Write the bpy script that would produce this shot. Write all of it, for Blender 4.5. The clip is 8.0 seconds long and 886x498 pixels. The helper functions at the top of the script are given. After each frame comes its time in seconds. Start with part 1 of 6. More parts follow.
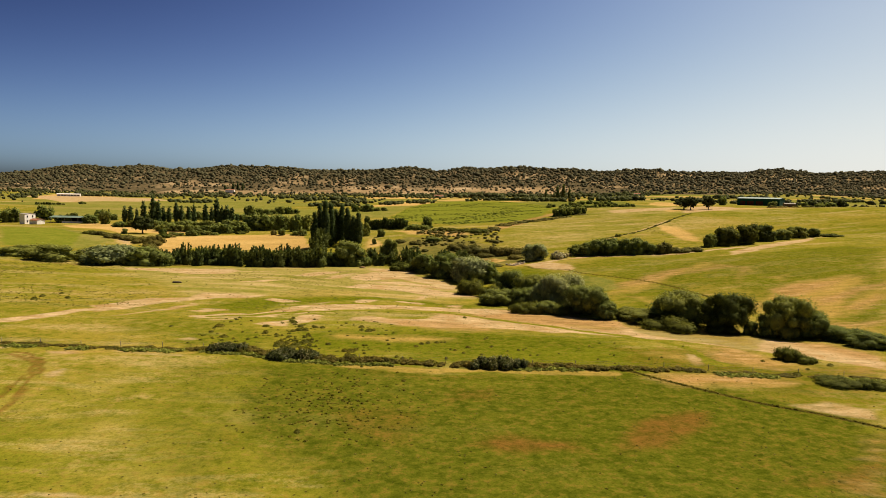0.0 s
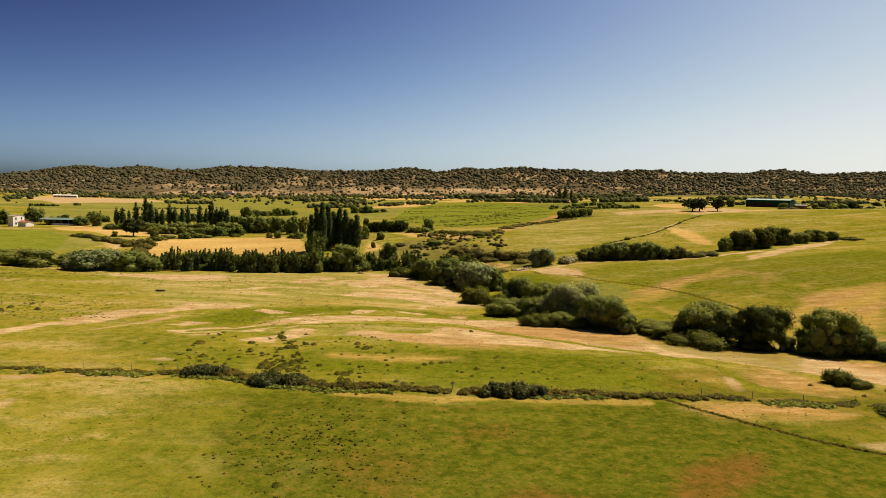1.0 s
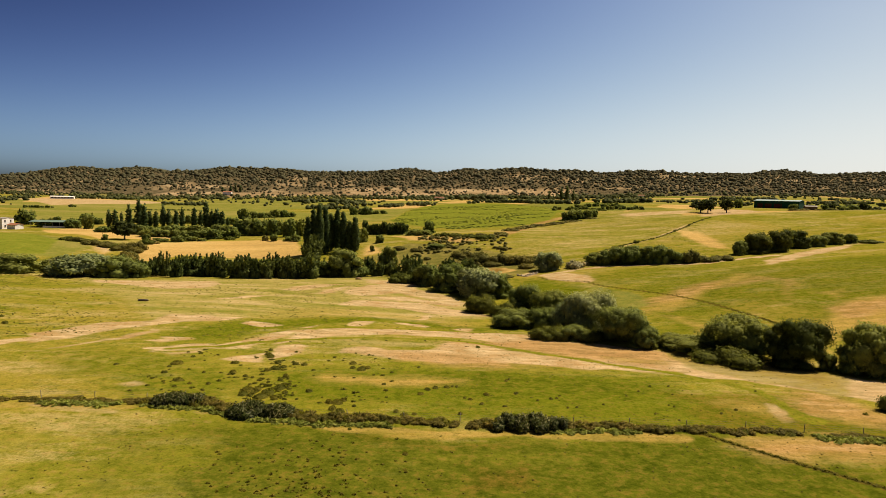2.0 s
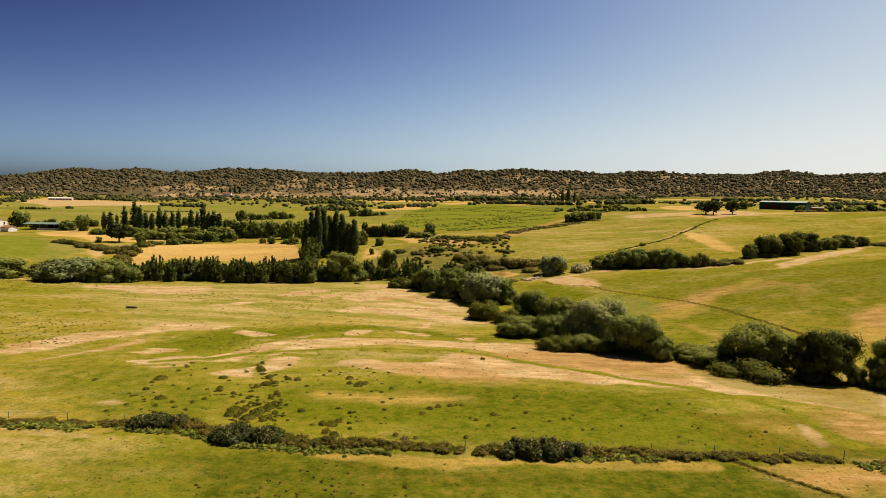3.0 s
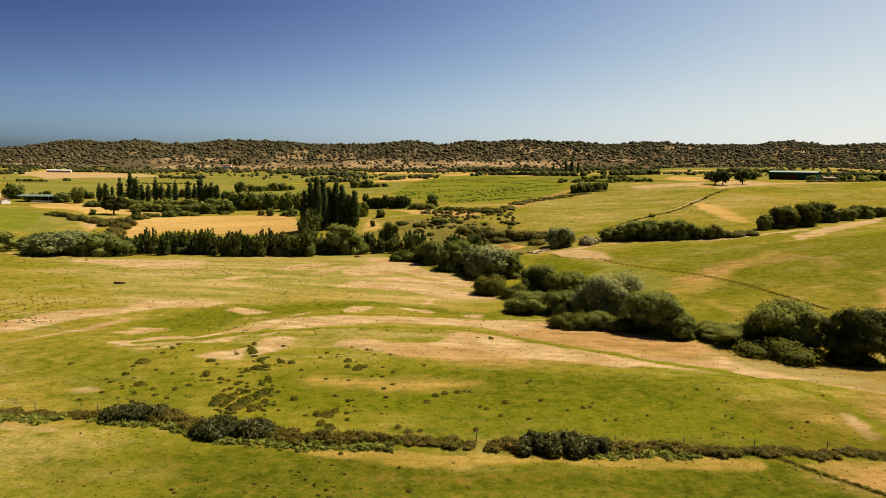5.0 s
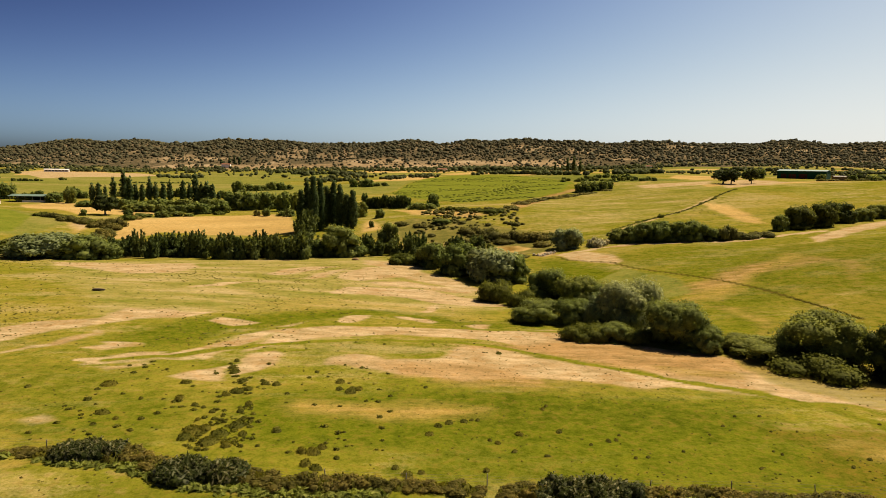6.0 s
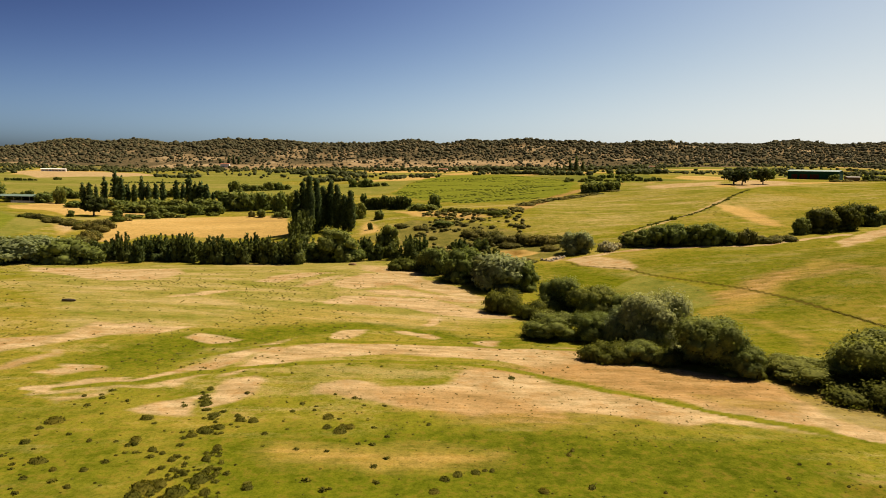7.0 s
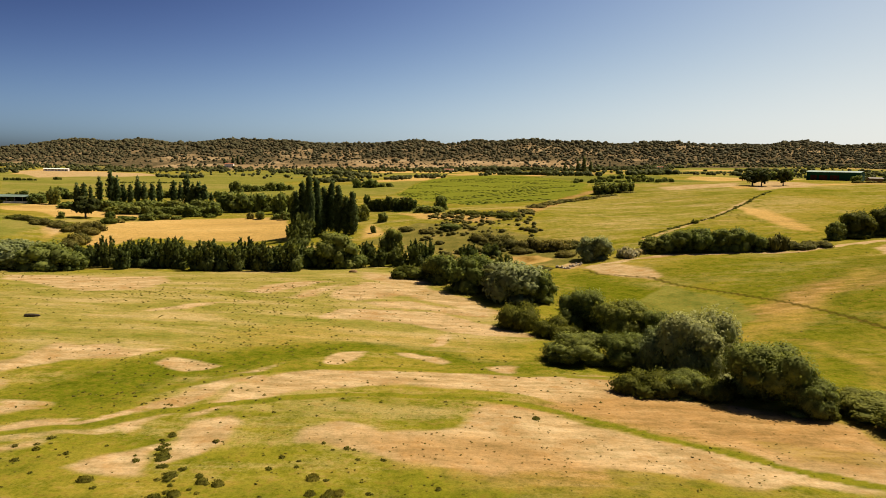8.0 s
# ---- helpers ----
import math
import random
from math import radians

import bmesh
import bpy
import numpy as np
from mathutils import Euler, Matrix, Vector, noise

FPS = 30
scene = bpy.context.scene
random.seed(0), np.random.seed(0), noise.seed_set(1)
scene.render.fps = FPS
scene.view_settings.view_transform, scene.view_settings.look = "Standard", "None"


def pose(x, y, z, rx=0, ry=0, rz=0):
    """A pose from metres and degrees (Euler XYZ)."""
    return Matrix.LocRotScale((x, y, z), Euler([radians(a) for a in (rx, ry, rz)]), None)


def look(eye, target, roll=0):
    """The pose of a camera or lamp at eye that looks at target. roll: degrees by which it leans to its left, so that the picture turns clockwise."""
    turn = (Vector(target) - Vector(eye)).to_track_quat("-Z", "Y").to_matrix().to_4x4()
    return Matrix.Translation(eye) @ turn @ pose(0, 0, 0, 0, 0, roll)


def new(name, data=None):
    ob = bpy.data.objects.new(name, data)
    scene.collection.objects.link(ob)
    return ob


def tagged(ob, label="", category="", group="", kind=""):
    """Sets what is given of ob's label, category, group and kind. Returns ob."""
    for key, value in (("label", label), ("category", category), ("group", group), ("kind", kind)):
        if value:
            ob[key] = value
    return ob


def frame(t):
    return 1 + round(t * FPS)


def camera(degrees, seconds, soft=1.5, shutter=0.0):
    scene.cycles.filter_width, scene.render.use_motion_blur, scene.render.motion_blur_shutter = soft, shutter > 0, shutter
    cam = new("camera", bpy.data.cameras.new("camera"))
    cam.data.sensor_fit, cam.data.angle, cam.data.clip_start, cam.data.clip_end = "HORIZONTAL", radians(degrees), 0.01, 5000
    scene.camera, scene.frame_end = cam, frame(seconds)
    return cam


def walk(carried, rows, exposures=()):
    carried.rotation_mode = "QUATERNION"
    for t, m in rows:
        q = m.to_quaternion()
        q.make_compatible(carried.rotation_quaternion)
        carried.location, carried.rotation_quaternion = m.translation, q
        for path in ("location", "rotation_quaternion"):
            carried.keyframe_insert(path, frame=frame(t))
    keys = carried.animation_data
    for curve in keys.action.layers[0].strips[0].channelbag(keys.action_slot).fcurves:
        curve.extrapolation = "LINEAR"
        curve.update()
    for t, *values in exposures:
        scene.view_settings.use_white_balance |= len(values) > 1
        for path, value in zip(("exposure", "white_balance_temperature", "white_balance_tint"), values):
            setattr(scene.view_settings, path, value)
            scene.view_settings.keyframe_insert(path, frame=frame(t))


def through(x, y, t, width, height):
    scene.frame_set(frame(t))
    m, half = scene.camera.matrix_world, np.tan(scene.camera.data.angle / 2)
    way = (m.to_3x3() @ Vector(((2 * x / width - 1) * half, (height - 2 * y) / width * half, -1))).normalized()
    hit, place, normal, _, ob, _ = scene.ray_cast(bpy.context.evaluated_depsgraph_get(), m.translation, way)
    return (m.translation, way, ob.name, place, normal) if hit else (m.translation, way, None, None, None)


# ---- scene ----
cam = camera(66.3, 8.0, soft=0.6)
# seconds, eye, target two metres ahead, roll
PATH = [
    (0, (0.35, 0.329, 21.831), (0.347, 2.323, 21.667), 1.3),
    (0.5, (-0.029, 5.664, 21.871), (-0.032, 7.657, 21.708), 1.3),
    (1, (-0.402, 11.131, 21.97), (-0.405, 13.124, 21.809), 1.3),
    (1.5, (-0.759, 16.303, 22.131), (-0.762, 18.297, 21.971), 1.28),
    (1.7, (-0.87, 18.25, 22.19), (-0.873, 20.244, 22.03), 1.26),
    (2.8, (-1.37, 26.1, 22.50), (-1.374, 28.094, 22.344), 1.2),
    (3, (-1.399, 26.842, 22.492), (-1.403, 28.836, 22.336), 1.2),
    (3.5, (-1.464, 27.671, 22.4), (-1.467, 29.665, 22.242), 1.13),
    (4, (-1.552, 28.799, 22.304), (-1.556, 30.793, 22.144), 1.1),
    (4.5, (-1.717, 30.849, 22.04), (-1.722, 32.842, 21.881), 1.1),
    (4.6, (-1.752, 31.36, 22.01), (-1.757, 33.352, 21.781), 1.1),
    (4.7, (-1.787, 31.93, 21.98), (-1.793, 33.918, 21.742), 1.1),
    (5.8, (-2.12, 40.26, 21.775), (-2.129, 42.246, 21.533), 1.03),
    (6, (-2.223, 42.141, 21.746), (-2.232, 44.126, 21.505), 1.03),
    (6.5, (-2.537, 47.005, 21.627), (-2.546, 48.991, 21.387), 1.07),
    (7, (-2.811, 52.364, 21.57), (-2.821, 54.35, 21.329), 1.1),
    (7.5, (-3.117, 58.168, 21.474), (-3.126, 60.154, 21.234), 1.12),
    (8, (-3.469, 64.201, 21.43), (-3.494, 66.186, 21.19), 1.18),
]
walk(cam, [(t, look(eye, target, roll)) for t, eye, target, roll in PATH], exposures=[(0, 0.17, 7350, 8)])

# ---- daylight: clear sky, sun high to the right and ahead ----
SUN_AZ, SUN_EL = 56.0, 56.0          # degrees clockwise from +y; above the horizon
world = bpy.data.worlds.new("sky")
scene.world = world
world.use_nodes = True
wn = world.node_tree.nodes
sky = wn.new("ShaderNodeTexSky")
sky.sky_type = "NISHITA"
sky.sun_disc = False
sky.sun_elevation, sky.sun_rotation = radians(SUN_EL), radians(SUN_AZ)
sky.altitude, sky.air_density, sky.dust_density, sky.ozone_density = 200, 0.45, 1.3, 2.0
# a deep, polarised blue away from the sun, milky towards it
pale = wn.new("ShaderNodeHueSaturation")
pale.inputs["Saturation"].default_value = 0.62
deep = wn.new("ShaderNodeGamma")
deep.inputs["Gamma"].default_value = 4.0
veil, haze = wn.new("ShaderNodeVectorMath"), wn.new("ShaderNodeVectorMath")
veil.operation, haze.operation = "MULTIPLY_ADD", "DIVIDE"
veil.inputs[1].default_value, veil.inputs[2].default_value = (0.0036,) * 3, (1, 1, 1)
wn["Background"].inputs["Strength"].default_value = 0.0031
# the wide glow of the haze round the sun, as stops over the whole sky
sd = Vector((math.sin(radians(SUN_AZ)) * math.cos(radians(SUN_EL)), math.cos(radians(SUN_AZ)) * math.cos(radians(SUN_EL)), math.sin(radians(SUN_EL))))
toward, stops, most, gain, glow = (wn.new("ShaderNodeVectorMath"), *(wn.new("ShaderNodeMath") for k in range(3)), wn.new("ShaderNodeVectorMath"))
toward.operation, stops.operation, most.operation, gain.operation, glow.operation = "DOT_PRODUCT", "ADD", "MINIMUM", "POWER", "SCALE"
toward.inputs[1].default_value = sd * 1.8 + Vector((0, 0, 1.4))
stops.inputs[1].default_value, most.inputs[1].default_value, gain.inputs[0].default_value = -1.0, 0.55, 2.0
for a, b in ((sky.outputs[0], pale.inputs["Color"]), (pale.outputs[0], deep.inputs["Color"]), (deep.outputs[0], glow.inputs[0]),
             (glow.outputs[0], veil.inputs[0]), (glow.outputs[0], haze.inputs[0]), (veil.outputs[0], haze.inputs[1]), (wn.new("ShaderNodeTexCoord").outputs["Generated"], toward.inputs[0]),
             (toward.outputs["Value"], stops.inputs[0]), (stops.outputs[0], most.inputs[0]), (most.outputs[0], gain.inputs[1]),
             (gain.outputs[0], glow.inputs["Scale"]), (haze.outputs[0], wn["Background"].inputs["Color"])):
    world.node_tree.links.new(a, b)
sun = new("sun", bpy.data.lights.new("sun", "SUN"))
sun.data.energy, sun.data.angle, sun.data.color = 5.4, radians(0.53), (0.98, 0.845, 0.705)
sun.matrix_world = look(sd * 300, (0, 0, 0))

# ---- the lie of the land ----
# swells and hollows: centre x, y, half-widths, height
NEAR_SWELLS = [
    (0, 60, 90, 60, -0.16), (-90, 110, 70, 70, 0.37), (80, 90, 60, 50, 0.13), (50, 118, 35, 18, -0.80),
    (10, 165, 45, 35, -2.99), (-60, 215, 60, 35, -1.60), (60, 165, 40, 35, 0.19), (130, 190, 70, 50, 5.19),
    (140, 150, 50, 40, 3.73), (-10, 235, 45, 35, -2.62), (85, 255, 50, 45, 3.66), (90, 222, 40, 22, -0.90),
    (200, 230, 60, 50, 4.28), (30, 260, 40, 25, 0.41), (-98, 200, 34, 26, -1.1), (-25, 206, 26, 22, 0.7),
]
FAR_SWELLS = [
    (110, 310, 45, 40, 4.20), (-95, 250, 60, 30, -3.32), (-180, 280, 60, 60, 1.91), (-110, 290, 70, 50, -1.23),
    (10, 300, 50, 50, 4.28), (150, 370, 90, 70, 4.89), (70, 400, 80, 80, 7.86), (250, 320, 110, 110, 17.69),
    (-150, 700, 250, 250, -2.78), (150, 650, 200, 200, 10.5), (-450, 1000, 300, 300, -1.53), (450, 850, 300, 300, 6.57),
    (-600, 1150, 420, 380, -10.0), (650, 1330, 420, 330, 17.0), (200, 445, 90, 45, 7.0),
]
# knolls of the ridge: x at 2000 m, half-width, height
KNOLLS = [(-1090, 110, 15), (-895, 60, 11), (-640, 120, 11), (-470, 70, 5), (-110, 80, 12), (55, 45, 13), (200, 120, 14), (370, 60, 6), (600, 90, 7), (790, 60, 5), (960, 80, 12), (1300, 260, 12)]


def smooth(a, b, v):
    u = np.clip((v - a) / (b - a), 0, 1)
    return u * u * (3 - 2 * u)


def value_noise(x, y, size, seed):
    """Smooth noise from -1 to 1 over the plan, with lumps of that size."""
    u, v = np.asarray(x, float) / size, np.asarray(y, float) / size
    i, j = np.floor(u), np.floor(v)
    f, g = u - i, v - j
    f, g = f * f * (3 - 2 * f), g * g * (3 - 2 * g)

    def at(a, b):
        s = np.sin(a * 127.1 + b * 311.7 + seed * 74.7) * 43758.5453
        return s - np.floor(s)
    low = at(i, j) * (1 - f) + at(i + 1, j) * f
    high = at(i, j + 1) * (1 - f) + at(i + 1, j + 1) * f
    return 2 * (low * (1 - g) + high * g) - 1


def land(x, y):
    """Height of the ground."""
    x, y = np.asarray(x, float), np.asarray(y, float)
    z = 16 * smooth(230, 1230, y)
    for a, b, s, r, h in NEAR_SWELLS + FAR_SWELLS:
        z = z + h * np.exp(-((x - a) / s) ** 2 - ((y - b) / r) ** 2)
    z = z + 0.12 * value_noise(x, y, 9, 3) + 0.05 * value_noise(x, y, 3.1, 4)
    far = smooth(1150, 1500, y)
    bearing = x / np.maximum(y, 200)
    crest = 67 + 29 * np.clip(bearing, -1, 1) - 22 * smooth(-0.42, -0.75, bearing)
    for a, s, h in KNOLLS:
        crest = crest + h * np.exp(-((bearing * 2000 - a) / s) ** 2)
    rise = smooth(1230, 2050, y) * (1 - 0.45 * smooth(2050, 2600, y))
    z = z + crest * rise + far * rise * (5 * value_noise(x, y, 260, 5) + 3 * value_noise(x, y, 90, 6))
    z = z + 100 * smooth(2500, 3400, y) * smooth(0.28, 0.62, bearing)
    return z


def height(x, y):
    return float(land(x, y))


# ---- materials ----
def material(name):
    m = bpy.data.materials.new(name)
    m.use_nodes = True
    nt = m.node_tree
    return m, nt.nodes, nt.links, nt.nodes["Principled BSDF"]


def ramp(nodes, links, source, stops):
    r = nodes.new("ShaderNodeValToRGB")
    while len(r.color_ramp.elements) < len(stops):
        r.color_ramp.elements.new(0.5)
    for e, (at, c) in zip(r.color_ramp.elements, stops):
        e.position, e.color = at, (*c, 1)
    links.new(source, r.inputs[0])
    return r.outputs[0]


def grain(nodes, links, size, detail=4, rough=0.6, vector=None):
    n = nodes.new("ShaderNodeTexNoise")
    n.inputs["Scale"].default_value, n.inputs["Detail"].default_value, n.inputs["Roughness"].default_value = 1 / size, detail, rough
    links.new(vector or nodes.new("ShaderNodeTexCoord").outputs["Object"], n.inputs["Vector"])
    return n.outputs["Fac"]


def arith(nodes, links, op, a, b=0.0, c=0.0):
    n = nodes.new("ShaderNodeMath")
    n.operation = op
    for k, v in enumerate((a, b, c)):
        if isinstance(v, (int, float)):
            n.inputs[k].default_value = v
        else:
            links.new(v, n.inputs[k])
    return n.outputs[0]


def mixed(nodes, links, fac, a, b, blend="MIX"):
    n = nodes.new("ShaderNodeMix")
    n.data_type, n.blend_type = "RGBA", blend
    for k, v in ((0, fac), (6, a), (7, b)):
        if isinstance(v, (int, float)):
            n.inputs[k].default_value = v
        elif isinstance(v, tuple):
            n.inputs[k].default_value = (*v, 1)
        else:
            links.new(v, n.inputs[k])
    return n.outputs[2]


def edge(nodes, links, mask, breakup, lo=0.38, hi=0.62, push=0.55):
    """A soft mask with its border frayed by noise."""
    v = arith(nodes, links, "ADD", mask, arith(nodes, links, "MULTIPLY", arith(nodes, links, "SUBTRACT", breakup, 0.5), push))
    n = nodes.new("ShaderNodeMapRange")
    n.interpolation_type = "SMOOTHSTEP"
    n.inputs[1].default_value, n.inputs[2].default_value = lo, hi
    links.new(v, n.inputs[0])
    return n.outputs[0]


def ground_material():
    m, nodes, links, bsdf = material("pasture")

    def cover(name):
        a = nodes.new("ShaderNodeAttribute")
        a.attribute_name = name
        return a.outputs["Fac"]
    fine, clump, wide, broad = (grain(nodes, links, s, d, r) for s, d, r in ((0.35, 3, 0.7), (1.6, 5, 0.7), (7, 5, 0.65), (38, 4, 0.55)))
    fray = arith(nodes, links, "ADD", arith(nodes, links, "MULTIPLY", clump, 0.6), arith(nodes, links, "MULTIPLY", fine, 0.4))
    lay = nodes.new("ShaderNodeMapping")
    lay.inputs["Scale"].default_value = (0.28, 1.0, 1.0)
    lay.inputs["Rotation"].default_value = (0, 0, radians(-9))
    links.new(nodes.new("ShaderNodeTexCoord").outputs["Object"], lay.inputs["Vector"])
    streak = grain(nodes, links, 1.5, 6, 0.68, lay.outputs[0])
    band = grain(nodes, links, 6, 6, 0.7, lay.outputs[0])
    speck = grain(nodes, links, 0.16, 2, 0.6)
    fleck, withered, sward = grain(nodes, links, 0.55, 3, 0.65), grain(nodes, links, 0.8, 4, 0.72), grain(nodes, links, 3.2, 4, 0.7)
    grass = ramp(nodes, links, wide, ((0.3, GRASS_A), (0.5, GRASS_B), (0.72, GRASS_C)))
    grass = mixed(nodes, links, edge(nodes, links, broad, clump, 0.45, 0.65, 0.5), grass, GRASS_D)
    sweep = grain(nodes, links, 22, 6, 0.7, lay.outputs[0])
    grass = mixed(nodes, links, arith(nodes, links, "MULTIPLY", edge(nodes, links, band, fine, 0.5, 0.68, 0.3), 0.45), grass, STRAW_C)
    grass = mixed(nodes, links, arith(nodes, links, "MULTIPLY", edge(nodes, links, sweep, clump, 0.52, 0.66, 0.35), 0.55), grass, STRAW_C)
    grass = mixed(nodes, links, arith(nodes, links, "MULTIPLY", edge(nodes, links, sweep, clump, 0.48, 0.34, 0.35), 0.5), grass, LUSH_A)
    lush = ramp(nodes, links, clump, ((0.3, LUSH_A), (0.7, LUSH_B)))
    dry = ramp(nodes, links, streak, ((0.34, DRY_A), (0.5, DRY_B), (0.66, DRY_C)))
    dry = mixed(nodes, links, edge(nodes, links, wide, clump, 0.48, 0.7, 0.4), dry, DRY_D)
    rust = ramp(nodes, links, clump, ((0.35, RUST_A), (0.65, RUST_B)))
    straw = ramp(nodes, links, band, ((0.36, STRAW_A), (0.5, STRAW_B), (0.64, STRAW_C)))
    tan = ramp(nodes, links, sweep, ((0.34, (0.37, 0.25, 0.095)), (0.46, TAN_A), (0.68, TAN_B)))
    crop = ramp(nodes, links, wide, ((0.3, CROP_A), (0.7, CROP_B)))
    grass_low = ramp(nodes, links, clump, ((0.3, GRASS_A), (0.7, GRASS_B)))
    damp = ramp(nodes, links, clump, ((0.3, DAMP_A), (0.55, DAMP_B), (0.75, DAMP_C)))
    ochre = ramp(nodes, links, streak, ((0.34, OCHRE_A), (0.5, OCHRE_B), (0.66, OCHRE_C)))
    sere = ramp(nodes, links, streak, ((0.36, SERE_A), (0.64, SERE_B)))
    meadow = ramp(nodes, links, wide, ((0.3, MEADOW_A), (0.7, MEADOW_B)))
    plots = grain(nodes, links, 75, 5, 0.65, lay.outputs[0])
    meadow = mixed(nodes, links, arith(nodes, links, "MULTIPLY", edge(nodes, links, plots, wide, 0.48, 0.62, 0.25), 0.8), meadow, (0.27, 0.235, 0.07))
    meadow = mixed(nodes, links, arith(nodes, links, "MULTIPLY", edge(nodes, links, plots, wide, 0.46, 0.34, 0.25), 0.6), meadow, (0.11, 0.135, 0.026))
    scrub = ramp(nodes, links, wide, ((0.3, SCRUB_A), (0.55, SCRUB_B), (0.75, SCRUB_C)))
    soil = ramp(nodes, links, grain(nodes, links, 60, 5, 0.6), ((0.35, SOIL_A), (0.52, SOIL_B), (0.68, SOIL_C)))
    brush = ramp(nodes, links, grain(nodes, links, 9, 4, 0.7), ((0.35, (0.066, 0.058, 0.033)), (0.53, (0.106, 0.087, 0.052)), (0.7, (0.25, 0.185, 0.115))))
    col = grass
    for name, c, lo, hi, push, br in (("straw", straw, 0.1, 1.0, 0.9, wide), ("lush", lush, 0.1, 1.0, 0.8, wide), ("meadow", meadow, 0.2, 0.8, 0.5, wide), ("scrub", scrub, 0.25, 0.8, 0.9, wide), ("crop", crop, 0.35, 0.65, 0.3, wide),
                                      ("tan", tan, 0.3, 0.7, 0.35, wide), ("damp", damp, 0.05, 0.95, 0.7, wide), ("rust", rust, 0.2, 1.0, 0.9, fray), ("sere", sere, 0.1, 1.0, 0.7, streak), ("dry", dry, 0.22, 0.78, 0.4, streak), ("ochre", ochre, 0.1, 1.0, 0.7, streak), ("lane", grass_low, 0.2, 0.8, 0.5, fray), ("soil", soil, 0.2, 0.8, 0.6, wide),
                                      ("brush", brush, 0.2, 0.8, 0.7, wide), ("path", PATH_C, 0.35, 0.8, 0.6, fray)):
        col = mixed(nodes, links, edge(nodes, links, cover(name), br, lo, hi, push), col, c)
    green = arith(nodes, links, "SUBTRACT", 1.0, arith(nodes, links, "MULTIPLY", cover("dry"), 0.7))
    tone = ramp(nodes, links, fine, ((0.3, (0.76, 0.77, 0.72)), (0.5, (1, 1, 1)), (0.7, (1.12, 1.1, 1.06))))
    col = mixed(nodes, links, 0.8, col, tone, "MULTIPLY")
    col = mixed(nodes, links, arith(nodes, links, "MULTIPLY", green, 0.85), col, ramp(nodes, links, speck, ((0.36, (0.8, 0.82, 0.76)), (0.47, (1, 1, 1)), (0.66, (1.06, 1.05, 1.03)))), "MULTIPLY")
    col = mixed(nodes, links, 0.8, col, ramp(nodes, links, clump, ((0.34, (0.72, 0.76, 0.68)), (0.5, (1, 1, 1)), (0.68, (1.15, 1.1, 1.05)))), "MULTIPLY")
    brown = arith(nodes, links, "MULTIPLY", edge(nodes, links, withered, sward, 0.5, 0.66, 0.35), arith(nodes, links, "MULTIPLY", green, 0.33))
    col = mixed(nodes, links, brown, col, (0.19, 0.125, 0.025))
    col = mixed(nodes, links, green, col, ramp(nodes, links, fleck, ((0.33, (0.76, 0.78, 0.71)), (0.44, (1, 1, 1)), (0.7, (1.06, 1.05, 1.03)))), "MULTIPLY")
    links.new(col, bsdf.inputs["Base Color"])
    bsdf.inputs["Roughness"].default_value = 0.95
    bsdf.inputs["Specular IOR Level"].default_value = 0.0
    b = nodes.new("ShaderNodeBump")
    b.inputs["Strength"].default_value, b.inputs["Distance"].default_value = 0.55, 0.18
    links.new(fray, b.inputs["Height"])
    links.new(b.outputs[0], bsdf.inputs["Normal"])
    return m


GRASS_A, GRASS_B, GRASS_C, GRASS_D = (0.135, 0.148, 0.013), (0.20, 0.192, 0.020), (0.285, 0.238, 0.042), (0.26, 0.215, 0.034)
LUSH_A, LUSH_B = (0.092, 0.116, 0.008), (0.15, 0.16, 0.012)
DAMP_A, DAMP_B, DAMP_C = (0.062, 0.08, 0.006), (0.098, 0.11, 0.010), (0.148, 0.128, 0.018)
MEADOW_A, MEADOW_B = (0.15, 0.168, 0.03), (0.24, 0.23, 0.052)
DRY_A, DRY_B, DRY_C, DRY_D = (0.33, 0.232, 0.105), (0.45, 0.327, 0.17), (0.56, 0.425, 0.245), (0.35, 0.225, 0.095)
RUST_A, RUST_B = (0.13, 0.088, 0.014), (0.165, 0.085, 0.018)
SERE_A, SERE_B = (0.31, 0.225, 0.05), (0.42, 0.285, 0.085)
OCHRE_A, OCHRE_B, OCHRE_C = (0.25, 0.15, 0.05), (0.36, 0.22, 0.085), (0.46, 0.3, 0.135)
STRAW_A, STRAW_B, STRAW_C = (0.18, 0.188, 0.03), (0.30, 0.256, 0.072), (0.44, 0.34, 0.155)
TAN_A, TAN_B = (0.48, 0.32, 0.11), (0.58, 0.40, 0.16)
CROP_A, CROP_B = (0.135, 0.168, 0.018), (0.2, 0.218, 0.03)
SCRUB_A, SCRUB_B, SCRUB_C = (0.12, 0.118, 0.028), (0.19, 0.172, 0.045), (0.34, 0.25, 0.095)
# pinkish tan ridge soil, its blue raised to carry some distance haze
SOIL_A, SOIL_B, SOIL_C = (0.22, 0.155, 0.085), (0.34, 0.245, 0.14), (0.52, 0.40, 0.25)
PATH_C = (0.065, 0.055, 0.010)

# ---- the ground: one sheet to the horizon, with what grows where ----
PATCHES = []


def patch(kind, amount, corners):
    PATCHES.append((kind, amount, corners, 0.0))


def lane(kind, amount, half_width, points):
    PATCHES.append((kind, amount, points, half_width))


